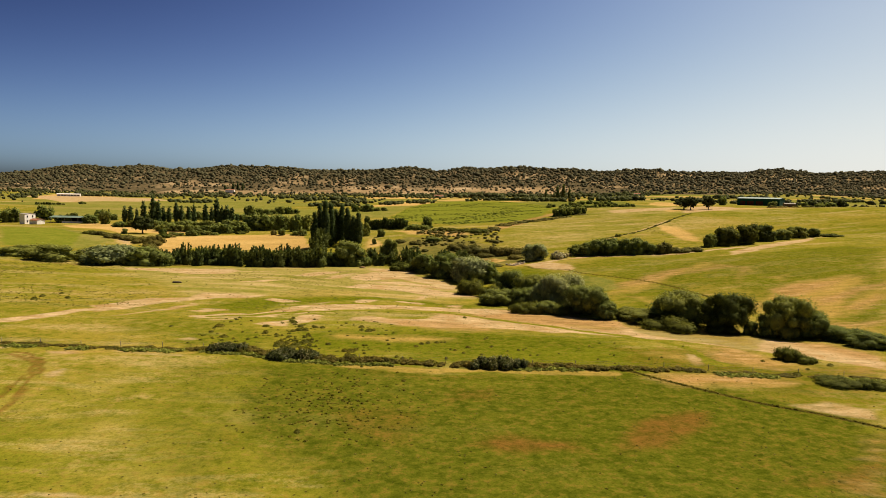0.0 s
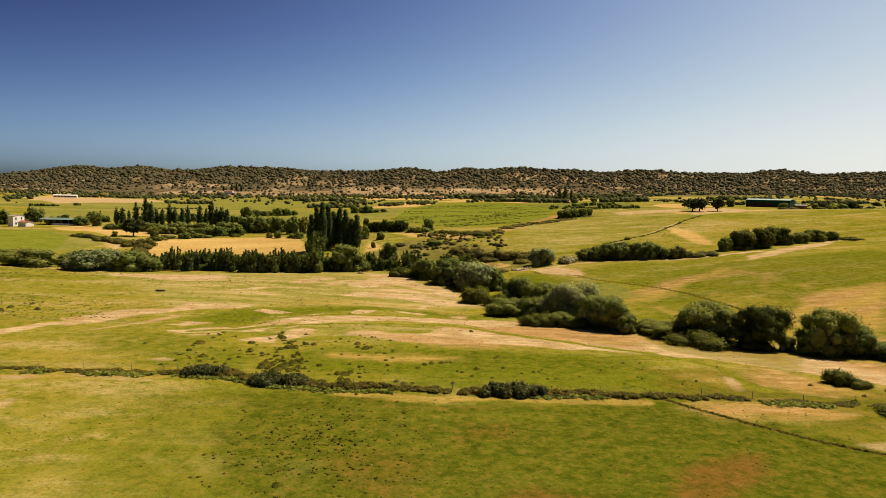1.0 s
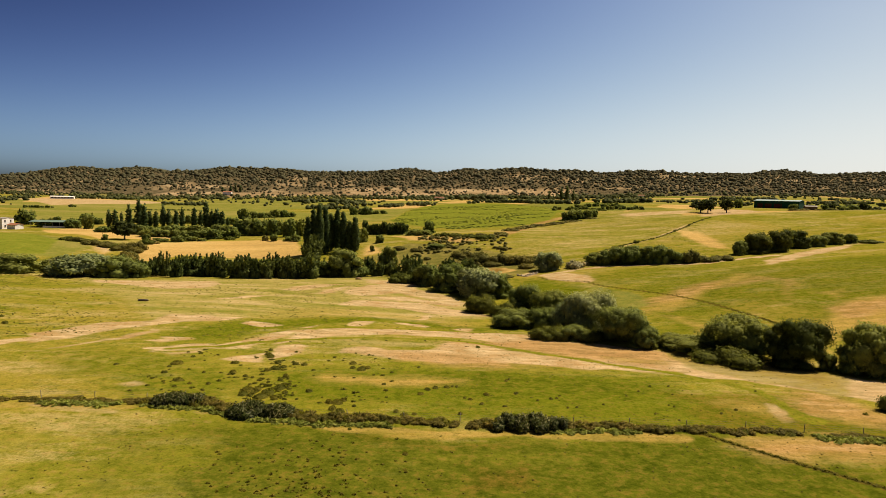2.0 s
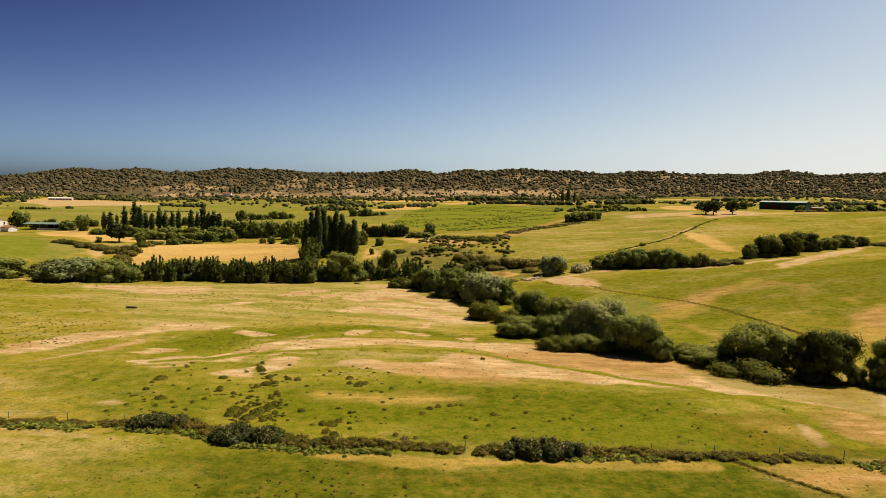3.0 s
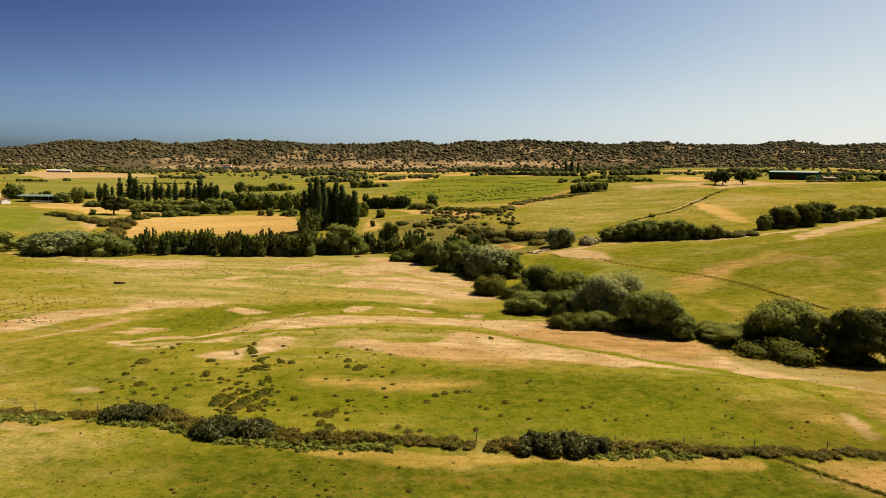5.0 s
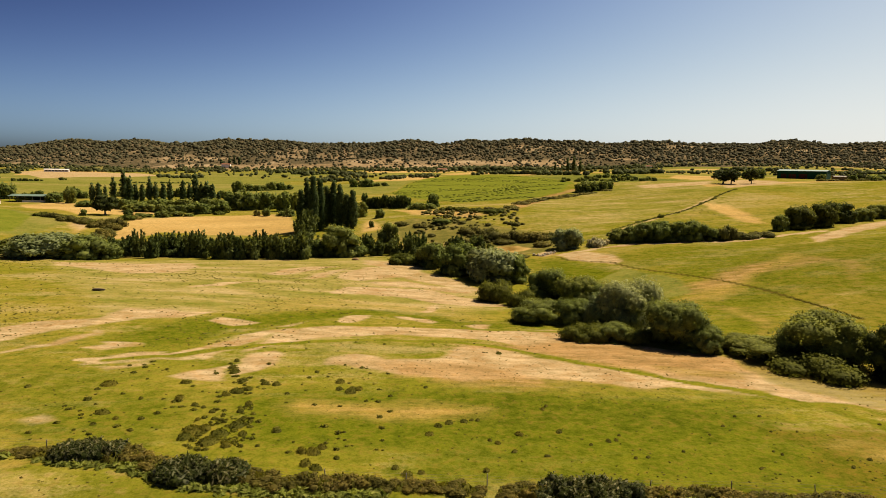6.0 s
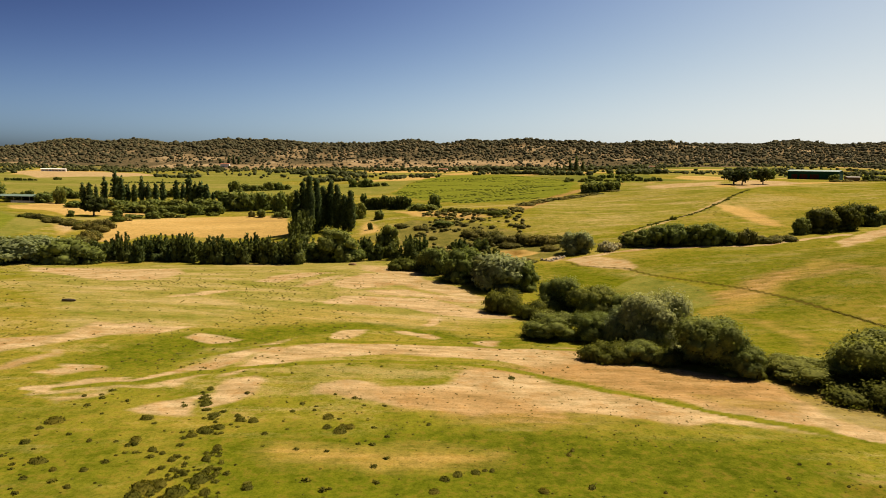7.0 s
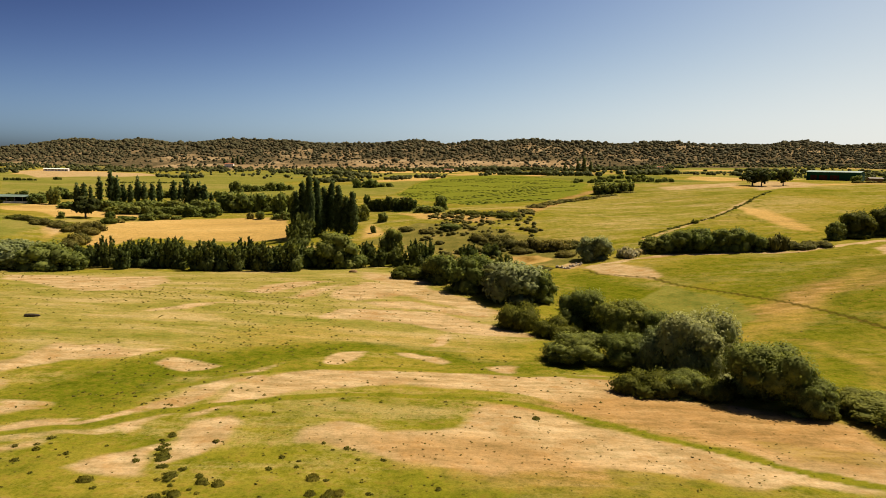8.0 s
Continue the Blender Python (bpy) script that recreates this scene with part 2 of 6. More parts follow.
patch("dry", 0.9, [(23.8, 128.5), (33.1, 122.8), (49.1, 112.0), (55.6, 106.3), (59.9, 101.4), (63.4, 95.3), (58.8, 88.1), (53.0, 93.5), (44.3, 100.7), (37.7, 106.1), (29.2, 108.1), (20.8, 111.5)])
patch("sere", 1, [(-17.5, 101.0), (-14.0, 102.7), (-9.7, 101.9), (-2.2, 102.7), (1.9, 101.5), (-1.4, 99.7), (-7.3, 99.1), (-11.3, 99.2), (-15.3, 99.5)])
patch("dry", 0.55, [(-38.2, 97.0), (-36.2, 98.5), (-33.6, 96.6), (-35.2, 94.6)])
patch("sere", 0.5, [(-43.0, 65.4), (-44.1, 72.8), (-44.8, 78.4), (-47.4, 83.4), (-44.5, 79.6), (-41.8, 70.9), (-40.8, 64.6), (-38.4, 58.5)])
lane("rust", 0.75, 0.3, [(-41.9, 63.8), (-43.5, 69.8), (-45.7, 77.2), (-47.6, 81.3), (-51.3, 84.8), (-55.1, 86.2)])
lane("rust", 0.7, 0.3, [(-44.6, 67.9), (-45.8, 72.6), (-47.6, 78.9), (-48.7, 81.4), (-51.7, 83.6), (-55.7, 84.8)])
patch("dry", 0.75, [(-51.3, 87.8), (-47.2, 87.7), (-50.5, 85.8)])
patch("dry", 0.4, [(-47.2, 81.9), (-45.2, 81.5), (-42.9, 75.5), (-43.5, 75.4)])
patch("dry", 0.6, [(-58.7, 89.5), (-55.4, 89.6), (-57.2, 87.2)])
patch("dry", 0.5, [(-44.1, 89.0), (-32.8, 87.1), (-32.9, 85.3), (-43.0, 86.8)])
patch("dry", 0.75, [(-28.5, 47.0), (-25.3, 47.8), (-23.1, 46.7), (-28.9, 46.3)])
patch("sere", 0.95, [(27.2, 82.7), (37.4, 84.6), (43.3, 82.2), (42.0, 79.6), (31.2, 77.7), (27.5, 79.3)])
patch("damp", 0.45, [(36.2, 90.8), (58.8, 88.1), (49.3, 73.5), (38.1, 74.3), (31.7, 79.1)])
patch("dry", 0.62, [(37.4, 71.7), (42.9, 73.9), (47.8, 71.3), (45.1, 67.1), (41.0, 68.4)])
patch("ochre", 0.6, [(32.4, 51.9), (36.5, 53.6), (33.9, 49.6), (30.7, 49.1)])
patch("ochre", 0.7, [(40.7, 62.4), (43.1, 63.9), (38.6, 56.8), (36.4, 56.3)])
lane("path", 0.42, 0.3, [(26.7, 50.2), (29.9, 52.2), (32.9, 52.8), (36.8, 54.1)])
patch("rust", 0.7, [(26.7, 50.2), (29.9, 52.2), (36.4, 56.3), (40.2, 59.5), (36.8, 54.1), (33.8, 49.6)])
patch("rust", 0.4, [(23.5, 51.9), (28.8, 53.5), (33.6, 52.5), (31.1, 49.7), (23.9, 49.9)])
patch("sere", 0.9, [(38.7, 91.1), (44.8, 96.2), (48.4, 92.1), (49.0, 87.4), (40.9, 87.5)])
patch("dry", 0.6, [(34.4, 96.6), (37.2, 93.3), (36.4, 89.2), (33.9, 88.6)])
patch("rust", 0.85, [(2.2, 58.5), (4.6, 60.8), (6.7, 61.6), (13.2, 59.8), (13.6, 57.1), (6.2, 55.7)])
patch("rust", 0.85, [(15.5, 57.1), (19.6, 64.6), (25.1, 69.4), (28.1, 68.8), (27.4, 64.3), (20.9, 57.2)])
patch("rust", 0.5, [(-12.2, 67.4), (-4.3, 69.2), (-0.7, 65.8), (-1.5, 56.4), (-8.7, 59.8)])
patch("rust", 0.5, [(48.4, 92.1), (50.3, 89.9), (57.4, 88.0), (54.5, 84.5), (46.7, 86.0)])
patch("rust", 0.5, [(23.0, 101.1), (32.2, 98.5), (36.5, 92.6), (31.7, 91.6), (23.9, 95.3)])
patch("lush", 1, [(-23.8, 103.8), (-12.4, 106.3), (-6.9, 106.8), (15.6, 107.8), (25.5, 104.6), (28.1, 94.6), (11.4, 91.6), (-5.8, 91.8), (-18.9, 92.1)])
patch("damp", 0.8, [(-23.0, 72.6), (-14.6, 80.2), (-10.0, 67.7), (-11.0, 55.9), (-17.3, 57.8)])
patch("lush", 0.5, [(19.2, 54.9), (28.2, 59.3), (39.9, 64.6), (34.1, 54.8), (20.8, 50.7)])
patch("lush", 0.6, [(15.9, 206.6), (26.3, 210.6), (36.8, 196.4), (35.0, 177.5), (24.4, 172.9), (18.7, 194.1)])
lane("lane", 0.85, 0.5, [(-38.4, 114.6), (-34.8, 116.0), (-31.1, 117.7), (-27.8, 121.0), (-22.4, 124.4), (-19.2, 126.2), (-14.1, 127.6), (-4.0, 128.6), (2.3, 127.2), (7.4, 124.8), (11.8, 121.7), (15.7, 118.7), (19.4, 116.0), (22.8, 113.9), (25.9, 111.9), (27.7, 110.6)])
lane("lane", 0.7, 0.5, [(-40.2, 117.2), (-36.5, 120.6), (-30.1, 126.6), (-24.9, 132.5), (-18.2, 137.5), (-9.6, 139.4), (0.7, 138.8), (9.7, 138.7), (16.2, 137.0)])
patch("straw", 0.85, [(-96.5, 201.2), (-75.9, 206.9), (-50.8, 216.2), (-27.7, 225.1), (-16.4, 221.0), (-7.8, 200.7), (4.3, 173.3), (8.5, 158.6), (1.2, 148.9), (-20.7, 149.9), (-36.4, 141.6), (-49.8, 131.5)])
patch("straw", 0.28, [(-56.3, 85.8), (-41.5, 85.2), (-29.6, 84.1), (-17.7, 71.0), (-16.6, 55.4), (-17.6, 46.9), (-30.3, 46.1)])
patch("straw", 0.2, [(-10.8, 82.0), (15.7, 83.1), (22.4, 81.6), (14.1, 73.7), (-4.7, 74.3)])
patch("damp", 0.85, [(-13.3, 73.4), (1.7, 79.2), (18.4, 79.2), (29.7, 73.7), (36.3, 68.4), (48.2, 61.2), (32.4, 40.3), (4.6, 38.9), (-4.1, 38.6), (-12.5, 58.4)])
patch("lush", 0.62, [(42.8, 184.1), (53.1, 200.7), (80.7, 207.5), (130.2, 218.5), (130.5, 200.5), (74.6, 112.9), (67.1, 154.8)])
lane("path", 0.8, 0.35, [(23.6, 84.9), (25.9, 81.8), (30.7, 76.4), (35.2, 72.1), (39.6, 69.0), (43.8, 65.0)])
lane("path", 0.7, 0.62, [(26.1, 212.3), (27.7, 206.1), (36.8, 200.4), (39.4, 191.2), (46.5, 182.6), (51.9, 173.4), (55.5, 163.8), (56.7, 157.0)])
lane("path", 0.45, 0.4, [(-29.1, 181.3), (-25.7, 190.0), (-25.2, 208.7)])
lane("path", 0.35, 0.4, [(-41.1, 170.6), (-28.8, 180.1), (-12.7, 182.0), (-2.7, 174.3)])
lane("path", 0.45, 0.4, [(23.6, 50.0), (28.1, 52.1), (31.1, 53.5), (37.3, 54.9)])
lane("dry", 0.65, 0.6, [(47.4, 243.4), (61.7, 257.8), (78.8, 279.0), (99.4, 304.0)])
lane("dry", 0.9, 0.8, [(27.0, 214.5), (37.4, 220.9), (47.1, 222.9), (62.1, 221.1), (76.8, 219.4), (89.9, 224.6), (101.3, 229.0)])
patch("lush", 0.8, [(-6.3, 98.5), (15.4, 106.9), (25.4, 104.3), (29.8, 93.7), (28.6, 87.6), (6.2, 86.0), (-5.4, 86.4)])
patch("lush", 0.7, [(-43.9, 103.6), (-28.6, 105.1), (-22.7, 100.6), (-22.8, 90.9), (-35.1, 90.2)])
patch("lush", 0.6, [(24.9, 198.1), (43.2, 186.9), (72.9, 198.5), (84.4, 201.7), (98.5, 224.5), (60.1, 216.1), (34.5, 214.3)])
patch("sere", 0.9, [(70.0, 143.1), (78.5, 151.8), (94.8, 158.2), (99.5, 156.2), (87.1, 144.8), (77.0, 139.5), (70.1, 134.9)])
patch("sere", 0.9, [(76.1, 130.7), (96.8, 147.7), (89.7, 136.4), (76.7, 127.0)])
patch("sere", 0.77, [(78.5, 165.4), (84.3, 165.6), (79.8, 158.3)])
patch("sere", 0.77, [(61.4, 134.4), (71.2, 146.9), (67.7, 133.6), (60.2, 126.9)])
patch("sere", 0.64, [(69.4, 118.0), (79.3, 120.2), (71.9, 108.6)])
patch("sere", 0.77, [(36.4, 157.7), (42.5, 164.4), (53.0, 175.8), (57.9, 176.3), (51.6, 168.4), (41.1, 157.5)])
patch("sere", 0.64, [(53.8, 175.5), (69.8, 189.1), (70.0, 186.7), (52.8, 169.9)])
patch("sere", 0.83, [(28.0, 216.2), (36.3, 216.5), (39.4, 203.6), (37.9, 195.9), (32.7, 202.1)])
patch("lush", 0.7, [(41.9, 161.2), (54.1, 164.3), (60.6, 163.4), (38.9, 128.3), (36.3, 133.1)])
patch("sere", 0.35, [(45.4, 153.9), (55.2, 154.5), (47.8, 142.6), (41.4, 141.2)])
patch("sere", 0.77, [(44.8, 173.8), (57.3, 172.2), (44.7, 157.4)])
patch("dry", 0.9, [(92.4, 219.0), (118.3, 238.5), (136.2, 249.7), (131.3, 240.7), (115.6, 229.2), (89.3, 207.3)])
patch("damp", 0.95, [(19.1, 87.8), (25.2, 82.6), (31.6, 79.4), (45.2, 69.0), (31.9, 51.4), (3.9, 50.2), (9.8, 81.1)])
patch("lush", 0.8, [(16.3, 101.5), (37.3, 97.0), (52.7, 90.6), (41.8, 73.8), (29.8, 79.3), (22.8, 84.7)])
patch("sere", 0.65, [(75.8, 196.8), (77.8, 191.9), (60.0, 174.5), (47.3, 161.8), (35.3, 151.6), (36.4, 157.5), (50.1, 170.5), (65.0, 184.7)])
patch("sere", 0.95, [(64.2, 136.7), (73.7, 150.0), (83.4, 156.9), (96.6, 159.0), (75.1, 125.3), (68.2, 121.5), (65.6, 128.5)])
lane("sere", 0.7, 0.7, [(-15.5, 84.9), (-8.9, 83.5), (-1.1, 83.0), (6.0, 84.1), (13.0, 83.6), (21.5, 83.6)])
lane("sere", 0.6, 0.6, [(-48.6, 87.7), (-40.8, 88.4), (-33.1, 87.7)])
patch("damp", 0.9, [(18.4, 55.4), (24.5, 56.5), (24.4, 52.0), (22.3, 49.9), (18.1, 51.6)])
patch("damp", 0.6, [(-20.6, 72.9), (-15.8, 73.2), (-12.2, 67.4), (-13.7, 63.9), (-18.4, 67.1)])
patch("rust", 0.3, [(-8.4, 73.8), (-4.7, 74.3), (-0.8, 68.7), (-1.7, 61.8), (-6.5, 62.8)])
patch("rust", 0.3, [(-7.2, 56.3), (-1.5, 56.4), (-1.2, 50.8), (-5.5, 50.5)])
patch("rust", 0.4, [(-21.6, 59.0), (-18.3, 61.1), (-14.6, 56.8), (-18.4, 55.3)])
patch("rust", 0.55, [(0.6, 75.0), (6.9, 77.5), (7.6, 71.3), (1.6, 70.0)])
patch("rust", 0.3, [(17.1, 76.0), (20.4, 74.1), (16.5, 68.0), (13.6, 70.7)])
patch("lane", 0.5, [(33.0, 124.2), (41.9, 120.2), (49.7, 117.2), (54.3, 110.3), (45.6, 97.0), (43.3, 102.1), (37.2, 106.8), (31.7, 114.1)])
patch("rust", 0.5, [(31.3, 101.0), (46.2, 98.0), (36.7, 83.2), (26.8, 84.6), (24.3, 91.0)])
patch("damp", 0.85, [(-25.2, 84.0), (-1.1, 82.6), (18.6, 82.3), (21.2, 77.2), (-21.2, 75.0)])
patch("rust", 0.45, [(-12.2, 84.5), (-1.1, 81.9), (9.1, 82.2), (4.0, 78.6), (-9.5, 79.8)])
patch("lane", 0.4, [(21.2, 120.5), (32.3, 117.6), (30.0, 114.0), (23.3, 115.1)])
patch("lane", 0.35, [(9.0, 110.2), (14.7, 109.6), (20.1, 108.5), (8.3, 107.4)])
patch("meadow", 1, [(698.1, 1304.1), (823.7, 1383.8), (675.7, 1141.5), (566.5, 1050.2)])
patch("tan", 1, [(-594.8, 977.2), (-664.2, 1156.2), (-639.6, 1210.3), (-513.9, 1073.7), (-449.3, 851.6)])
patch("meadow", 1, [(383.4, 1271.4), (578.3, 1229.9), (500.5, 1068.7), (304.3, 1016.4)])
patch("meadow", 1, [(-438.0, 714.3), (-399.6, 705.0), (-377.2, 880.4), (-267.5, 856.0), (-164.9, 708.2), (-106.5, 504.0), (-139.6, 451.3), (-221.6, 435.5), (-253.1, 435.7)])
patch("meadow", 0.9, [(-208.3, 317.9), (-184.1, 322.0), (-157.1, 301.2), (-137.2, 283.4), (-134.9, 254.5), (-151.4, 250.0), (-159.2, 242.8)])
patch("meadow", 0.7, [(-21.7, 282.9), (-3.4, 275.0), (6.3, 256.4), (1.3, 248.4), (-13.3, 261.3)])
patch("meadow", 0.9, [(-66.6, 534.4), (-54.0, 663.5), (-24.1, 847.5), (-47.1, 581.8), (-52.8, 483.6)])
patch("meadow", 1, [(209.3, 982.7), (322.4, 1049.5), (377.5, 964.8), (272.9, 808.8), (157.7, 678.5)])
patch("tan", 0.9, [(-487.4, 799.0), (-607.9, 1048.9), (-503.9, 1021.7), (-401.9, 919.8), (-410.8, 782.5)])
patch("tan", 0.8, [(-19.2, 928.6), (34.4, 1018.2), (53.5, 949.2), (8.3, 850.7)])
patch("tan", 0.55, [(137.3, 553.6), (191.7, 580.8), (178.7, 546.1), (90.6, 373.2)])
patch("meadow", 0.8, [(19.9, 173.2), (37.5, 191.8), (45.0, 178.9), (44.5, 167.1), (33.4, 160.0)])
patch("tan", 1, [(-110.9, 259.4), (-117.6, 278.6), (-123.1, 301.2), (-109.7, 317.0), (-69.2, 333.0), (-53.7, 272.2), (-65.3, 268.7), (-101.1, 275.0), (-103.6, 262.1)])
patch("tan", 0.9, [(-203.3, 361.0), (-190.1, 364.2), (-153.3, 330.1), (-144.1, 312.9), (-169.2, 330.4), (-185.4, 334.2)])
patch("tan", 0.7, [(-146.7, 348.4), (-127.4, 337.4), (-131.3, 319.8)])
patch("tan", 0.6, [(-141.2, 285.0), (-127.9, 283.0), (-122.2, 268.2), (-122.8, 257.8)])
patch("tan", 0.8, [(-32.7, 282.4), (-30.1, 291.2), (-22.4, 270.2), (-30.3, 264.7)])
patch("tan", 0.8, [(-27.6, 326.5), (-3.6, 304.3), (14.8, 283.7), (5.5, 278.7), (-15.0, 294.2)])
patch("tan", 0.7, [(-34.2, 280.0), (-28.1, 274.3), (-29.2, 269.6)])
patch("tan", 0.7, [(90.8, 297.0), (99.3, 290.5), (98.6, 269.7), (95.5, 247.7), (94.0, 242.1), (87.5, 246.8), (87.6, 271.8)])
patch("tan", 0.8, [(11.1, 235.3), (18.2, 234.8), (22.0, 227.4), (15.3, 222.3), (10.5, 227.8)])
patch("rust", 0.9, [(11.8, 235.0), (16.8, 235.3), (18.8, 228.9), (14.2, 224.5)])
patch("straw", 0.5, [(20.6, 270.5), (37.1, 337.0), (60.0, 360.5), (154.9, 571.6), (229.2, 609.4), (127.2, 343.2), (62.1, 261.3), (39.2, 246.4), (22.2, 255.5), (20.2, 266.7)])
patch("straw", 0.3, [(49.5, 251.1), (62.1, 261.3), (122.8, 333.5), (157.6, 357.1), (166.6, 334.7), (115.1, 251.2), (94.0, 242.1), (74.4, 251.7)])
patch("crop", 1, [(-38.2, 477.0), (-33.2, 598.8), (-21.6, 703.4), (8.9, 828.7), (54.6, 707.5), (84.7, 589.1), (92.6, 548.2), (53.5, 369.6), (33.0, 347.3), (4.2, 348.9), (-19.0, 409.0)])
patch("scrub", 1, [(-29.8, 260.8), (-14.5, 285.0), (5.3, 274.3), (22.2, 255.5), (32.9, 244.9), (30.8, 227.3), (20.3, 220.3), (7.6, 225.9), (-6.3, 244.3)])
patch("dry", 0.95, [(-395, 700), (-610, 985), (-610, 1055), (-545, 1060), (-440, 1000), (-340, 850), (-352, 780), (-385, 760)])
patch("dry", 0.9, [(144.6, 405.8), (161.6, 418.6), (164.7, 400.6), (165.8, 383.6), (162.6, 367.5), (149.5, 361.7), (136.6, 352.8), (126.4, 341.1), (118.5, 337.3)])
lane("path", 0.6, 0.35, [(83.8, 284.9), (83.8, 276.3), (83.1, 267.7), (83.4, 262.3)])
lane("lane", 0.9, 0.45, [(27.7, 110.6), (33.5, 105.5), (35.9, 100.9), (36.6, 95.3), (37.1, 91.3), (37.5, 88.3)])
lane("path", 0.5, 0.3, [(34.8, 104.0), (35.9, 100.9), (36.6, 95.3), (37.1, 91.3), (37.5, 88.3)])
patch("damp", 0.8, [(0.4, 72.9), (14.5, 75.9), (30.0, 74.7), (40.4, 60.2), (34.2, 50.6), (18.1, 48.9), (1.4, 48.9)])
patch("rust", 0.3, [(19.1, 63.0), (30.8, 68.9), (39.0, 63.0), (39.8, 58.8), (34.5, 50.6), (25.8, 52.1), (18.5, 57.3)])
patch("sere", 0.8, [(26.0, 108.6), (34.6, 109.5), (40.8, 105.6), (46.8, 102.4), (51.3, 107.5), (43.1, 112.7), (33.2, 114.9)])
patch("sere", 0.7, [(29.3, 95.7), (34.7, 96.1), (35.7, 89.8), (33.5, 89.6), (31.3, 91.7)])
patch("sere", 0.45, [(-35.7, 150.6), (-27.9, 160.9), (-18.2, 162.2), (-7.1, 158.1), (4.9, 158.4), (5.2, 144.8), (0.3, 144.2), (-3.1, 149.9), (-14.4, 152.3), (-24.3, 146.7), (-32.1, 144.6)])
patch("lush", 1, [(-43.4, 125.2), (-41.2, 131.9), (-37.0, 135.6), (-30.1, 142.8), (-24.3, 146.7), (-18.0, 151.3), (-10.6, 151.8), (-3.1, 148.2), (1.0, 144.3), (7.6, 143.4), (7.2, 140.7), (0.2, 141.3), (-3.8, 142.1), (-11.7, 147.7), (-19.0, 141.1), (-21.1, 139.1), (-24.9, 134.5), (-28.9, 130.5), (-31.3, 125.6), (-33.0, 121.5), (-37.6, 120.8), (-42.4, 123.6)])
patch("lush", 0.45, [(-19.7, 124.5), (-15.2, 127.4), (-8.5, 128.9), (-0.8, 127.4), (0.0, 124.2), (-4.7, 119.5), (-12.6, 120.0), (-18.0, 115.9), (-20.5, 117.0)])
patch("lush", 0.6, [(-55.5, 111.3), (-49.6, 113.5), (-40.6, 112.9), (-31.3, 111.1), (-30.8, 107.8), (-34.1, 99.9), (-45.2, 99.0), (-52.1, 104.9)])
patch("dry", 0.75, [(-95.6, 199.9), (-85.3, 202.0), (-72.5, 200.0), (-62.7, 201.7), (-57.0, 191.4), (-58.2, 181.8), (-65.8, 177.1), (-73.2, 181.6), (-82.4, 188.1), (-90.9, 192.8)])
patch("dry", 0.75, [(-49.3, 162.4), (-44.7, 167.7), (-39.9, 172.2), (-34.4, 175.6), (-39.5, 171.0), (-42.7, 165.0), (-48.0, 161.4)])
patch("dry", 0.72, [(-63.5, 121.7), (-60.7, 127.4), (-57.0, 131.6), (-51.1, 134.0), (-50.1, 142.1), (-43.9, 141.0), (-35.6, 142.3), (-38.9, 137.7), (-45.1, 134.7), (-48.9, 129.2), (-52.9, 123.8), (-54.9, 120.1), (-58.4, 113.9)])
patch("dry", 0.95, [(-47.5, 141.0), (-44.3, 142.7), (-39.8, 140.2), (-41.4, 137.0), (-44.7, 138.3)])
patch("dry", 0.9, [(-61.0, 125.1), (-59.3, 127.9), (-55.7, 130.6), (-51.8, 129.8), (-53.4, 124.8), (-54.9, 121.5), (-57.8, 121.1)])
patch("dry", 1, [(-34.7, 134.9), (-33.9, 137.1), (-31.3, 136.9), (-28.4, 135.4), (-29.4, 133.5), (-31.2, 132.6), (-33.3, 133.5)])
patch("dry", 0.8, [(-47.6, 128.4), (-45.9, 128.0), (-44.8, 125.9), (-45.4, 125.2)])
patch("dry", 0.8, [(-44.0, 123.1), (-41.8, 122.6), (-38.3, 121.9), (-37.7, 120.5), (-42.0, 120.1)])
patch("dry", 0.5, [(-35.0, 127.9), (-33.2, 128.5), (-31.7, 127.1), (-33.6, 127.0)])
patch("dry", 0.5, [(-37.1, 154.4), (-36.0, 155.6), (-34.9, 152.6), (-36.0, 151.9)])
patch("dry", 0.5, [(-50.3, 218.8), (-43.5, 223.1), (-38.7, 211.4), (-43.9, 209.8)])
patch("dry", 0.88, [(-40.2, 182.0), (-37.9, 192.1), (-31.9, 197.2), (-27.1, 198.8), (-30.1, 191.1), (-34.1, 185.7), (-36.4, 180.9)])
patch("dry", 0.85, [(-31.8, 178.4), (-29.4, 185.5), (-26.2, 193.5), (-24.1, 197.6), (-25.3, 188.2), (-27.0, 181.3), (-29.3, 178.2)])
patch("dry", 0.85, [(-24.7, 188.3), (-21.4, 198.7), (-15.4, 195.1), (-9.5, 188.2), (-13.3, 183.9), (-19.9, 180.2), (-25.4, 180.5)])
patch("dry", 0.7, [(-24.0, 218.1), (-15.6, 210.9), (-9.4, 204.3), (-7.4, 194.3), (-0.1, 185.4), (5.8, 177.7), (4.3, 173.3), (-3.2, 178.3), (-11.3, 184.4), (-15.2, 193.2), (-22.1, 203.8)])
patch("dry", 0.9, [(-21.7, 173.6), (-12.5, 174.6), (-6.9, 174.1), (-0.4, 171.2), (5.5, 165.1), (8.6, 162.4), (8.9, 159.4), (3.4, 159.5), (-3.1, 161.9), (-10.0, 165.6), (-17.0, 165.6), (-22.8, 164.4), (-23.3, 169.6)])
patch("dry", 0.8, [(-18.8, 179.6), (-11.2, 182.5), (-4.1, 178.1), (2.6, 176.3), (3.3, 172.1), (-3.1, 172.9), (-8.8, 175.6), (-16.4, 175.8)])
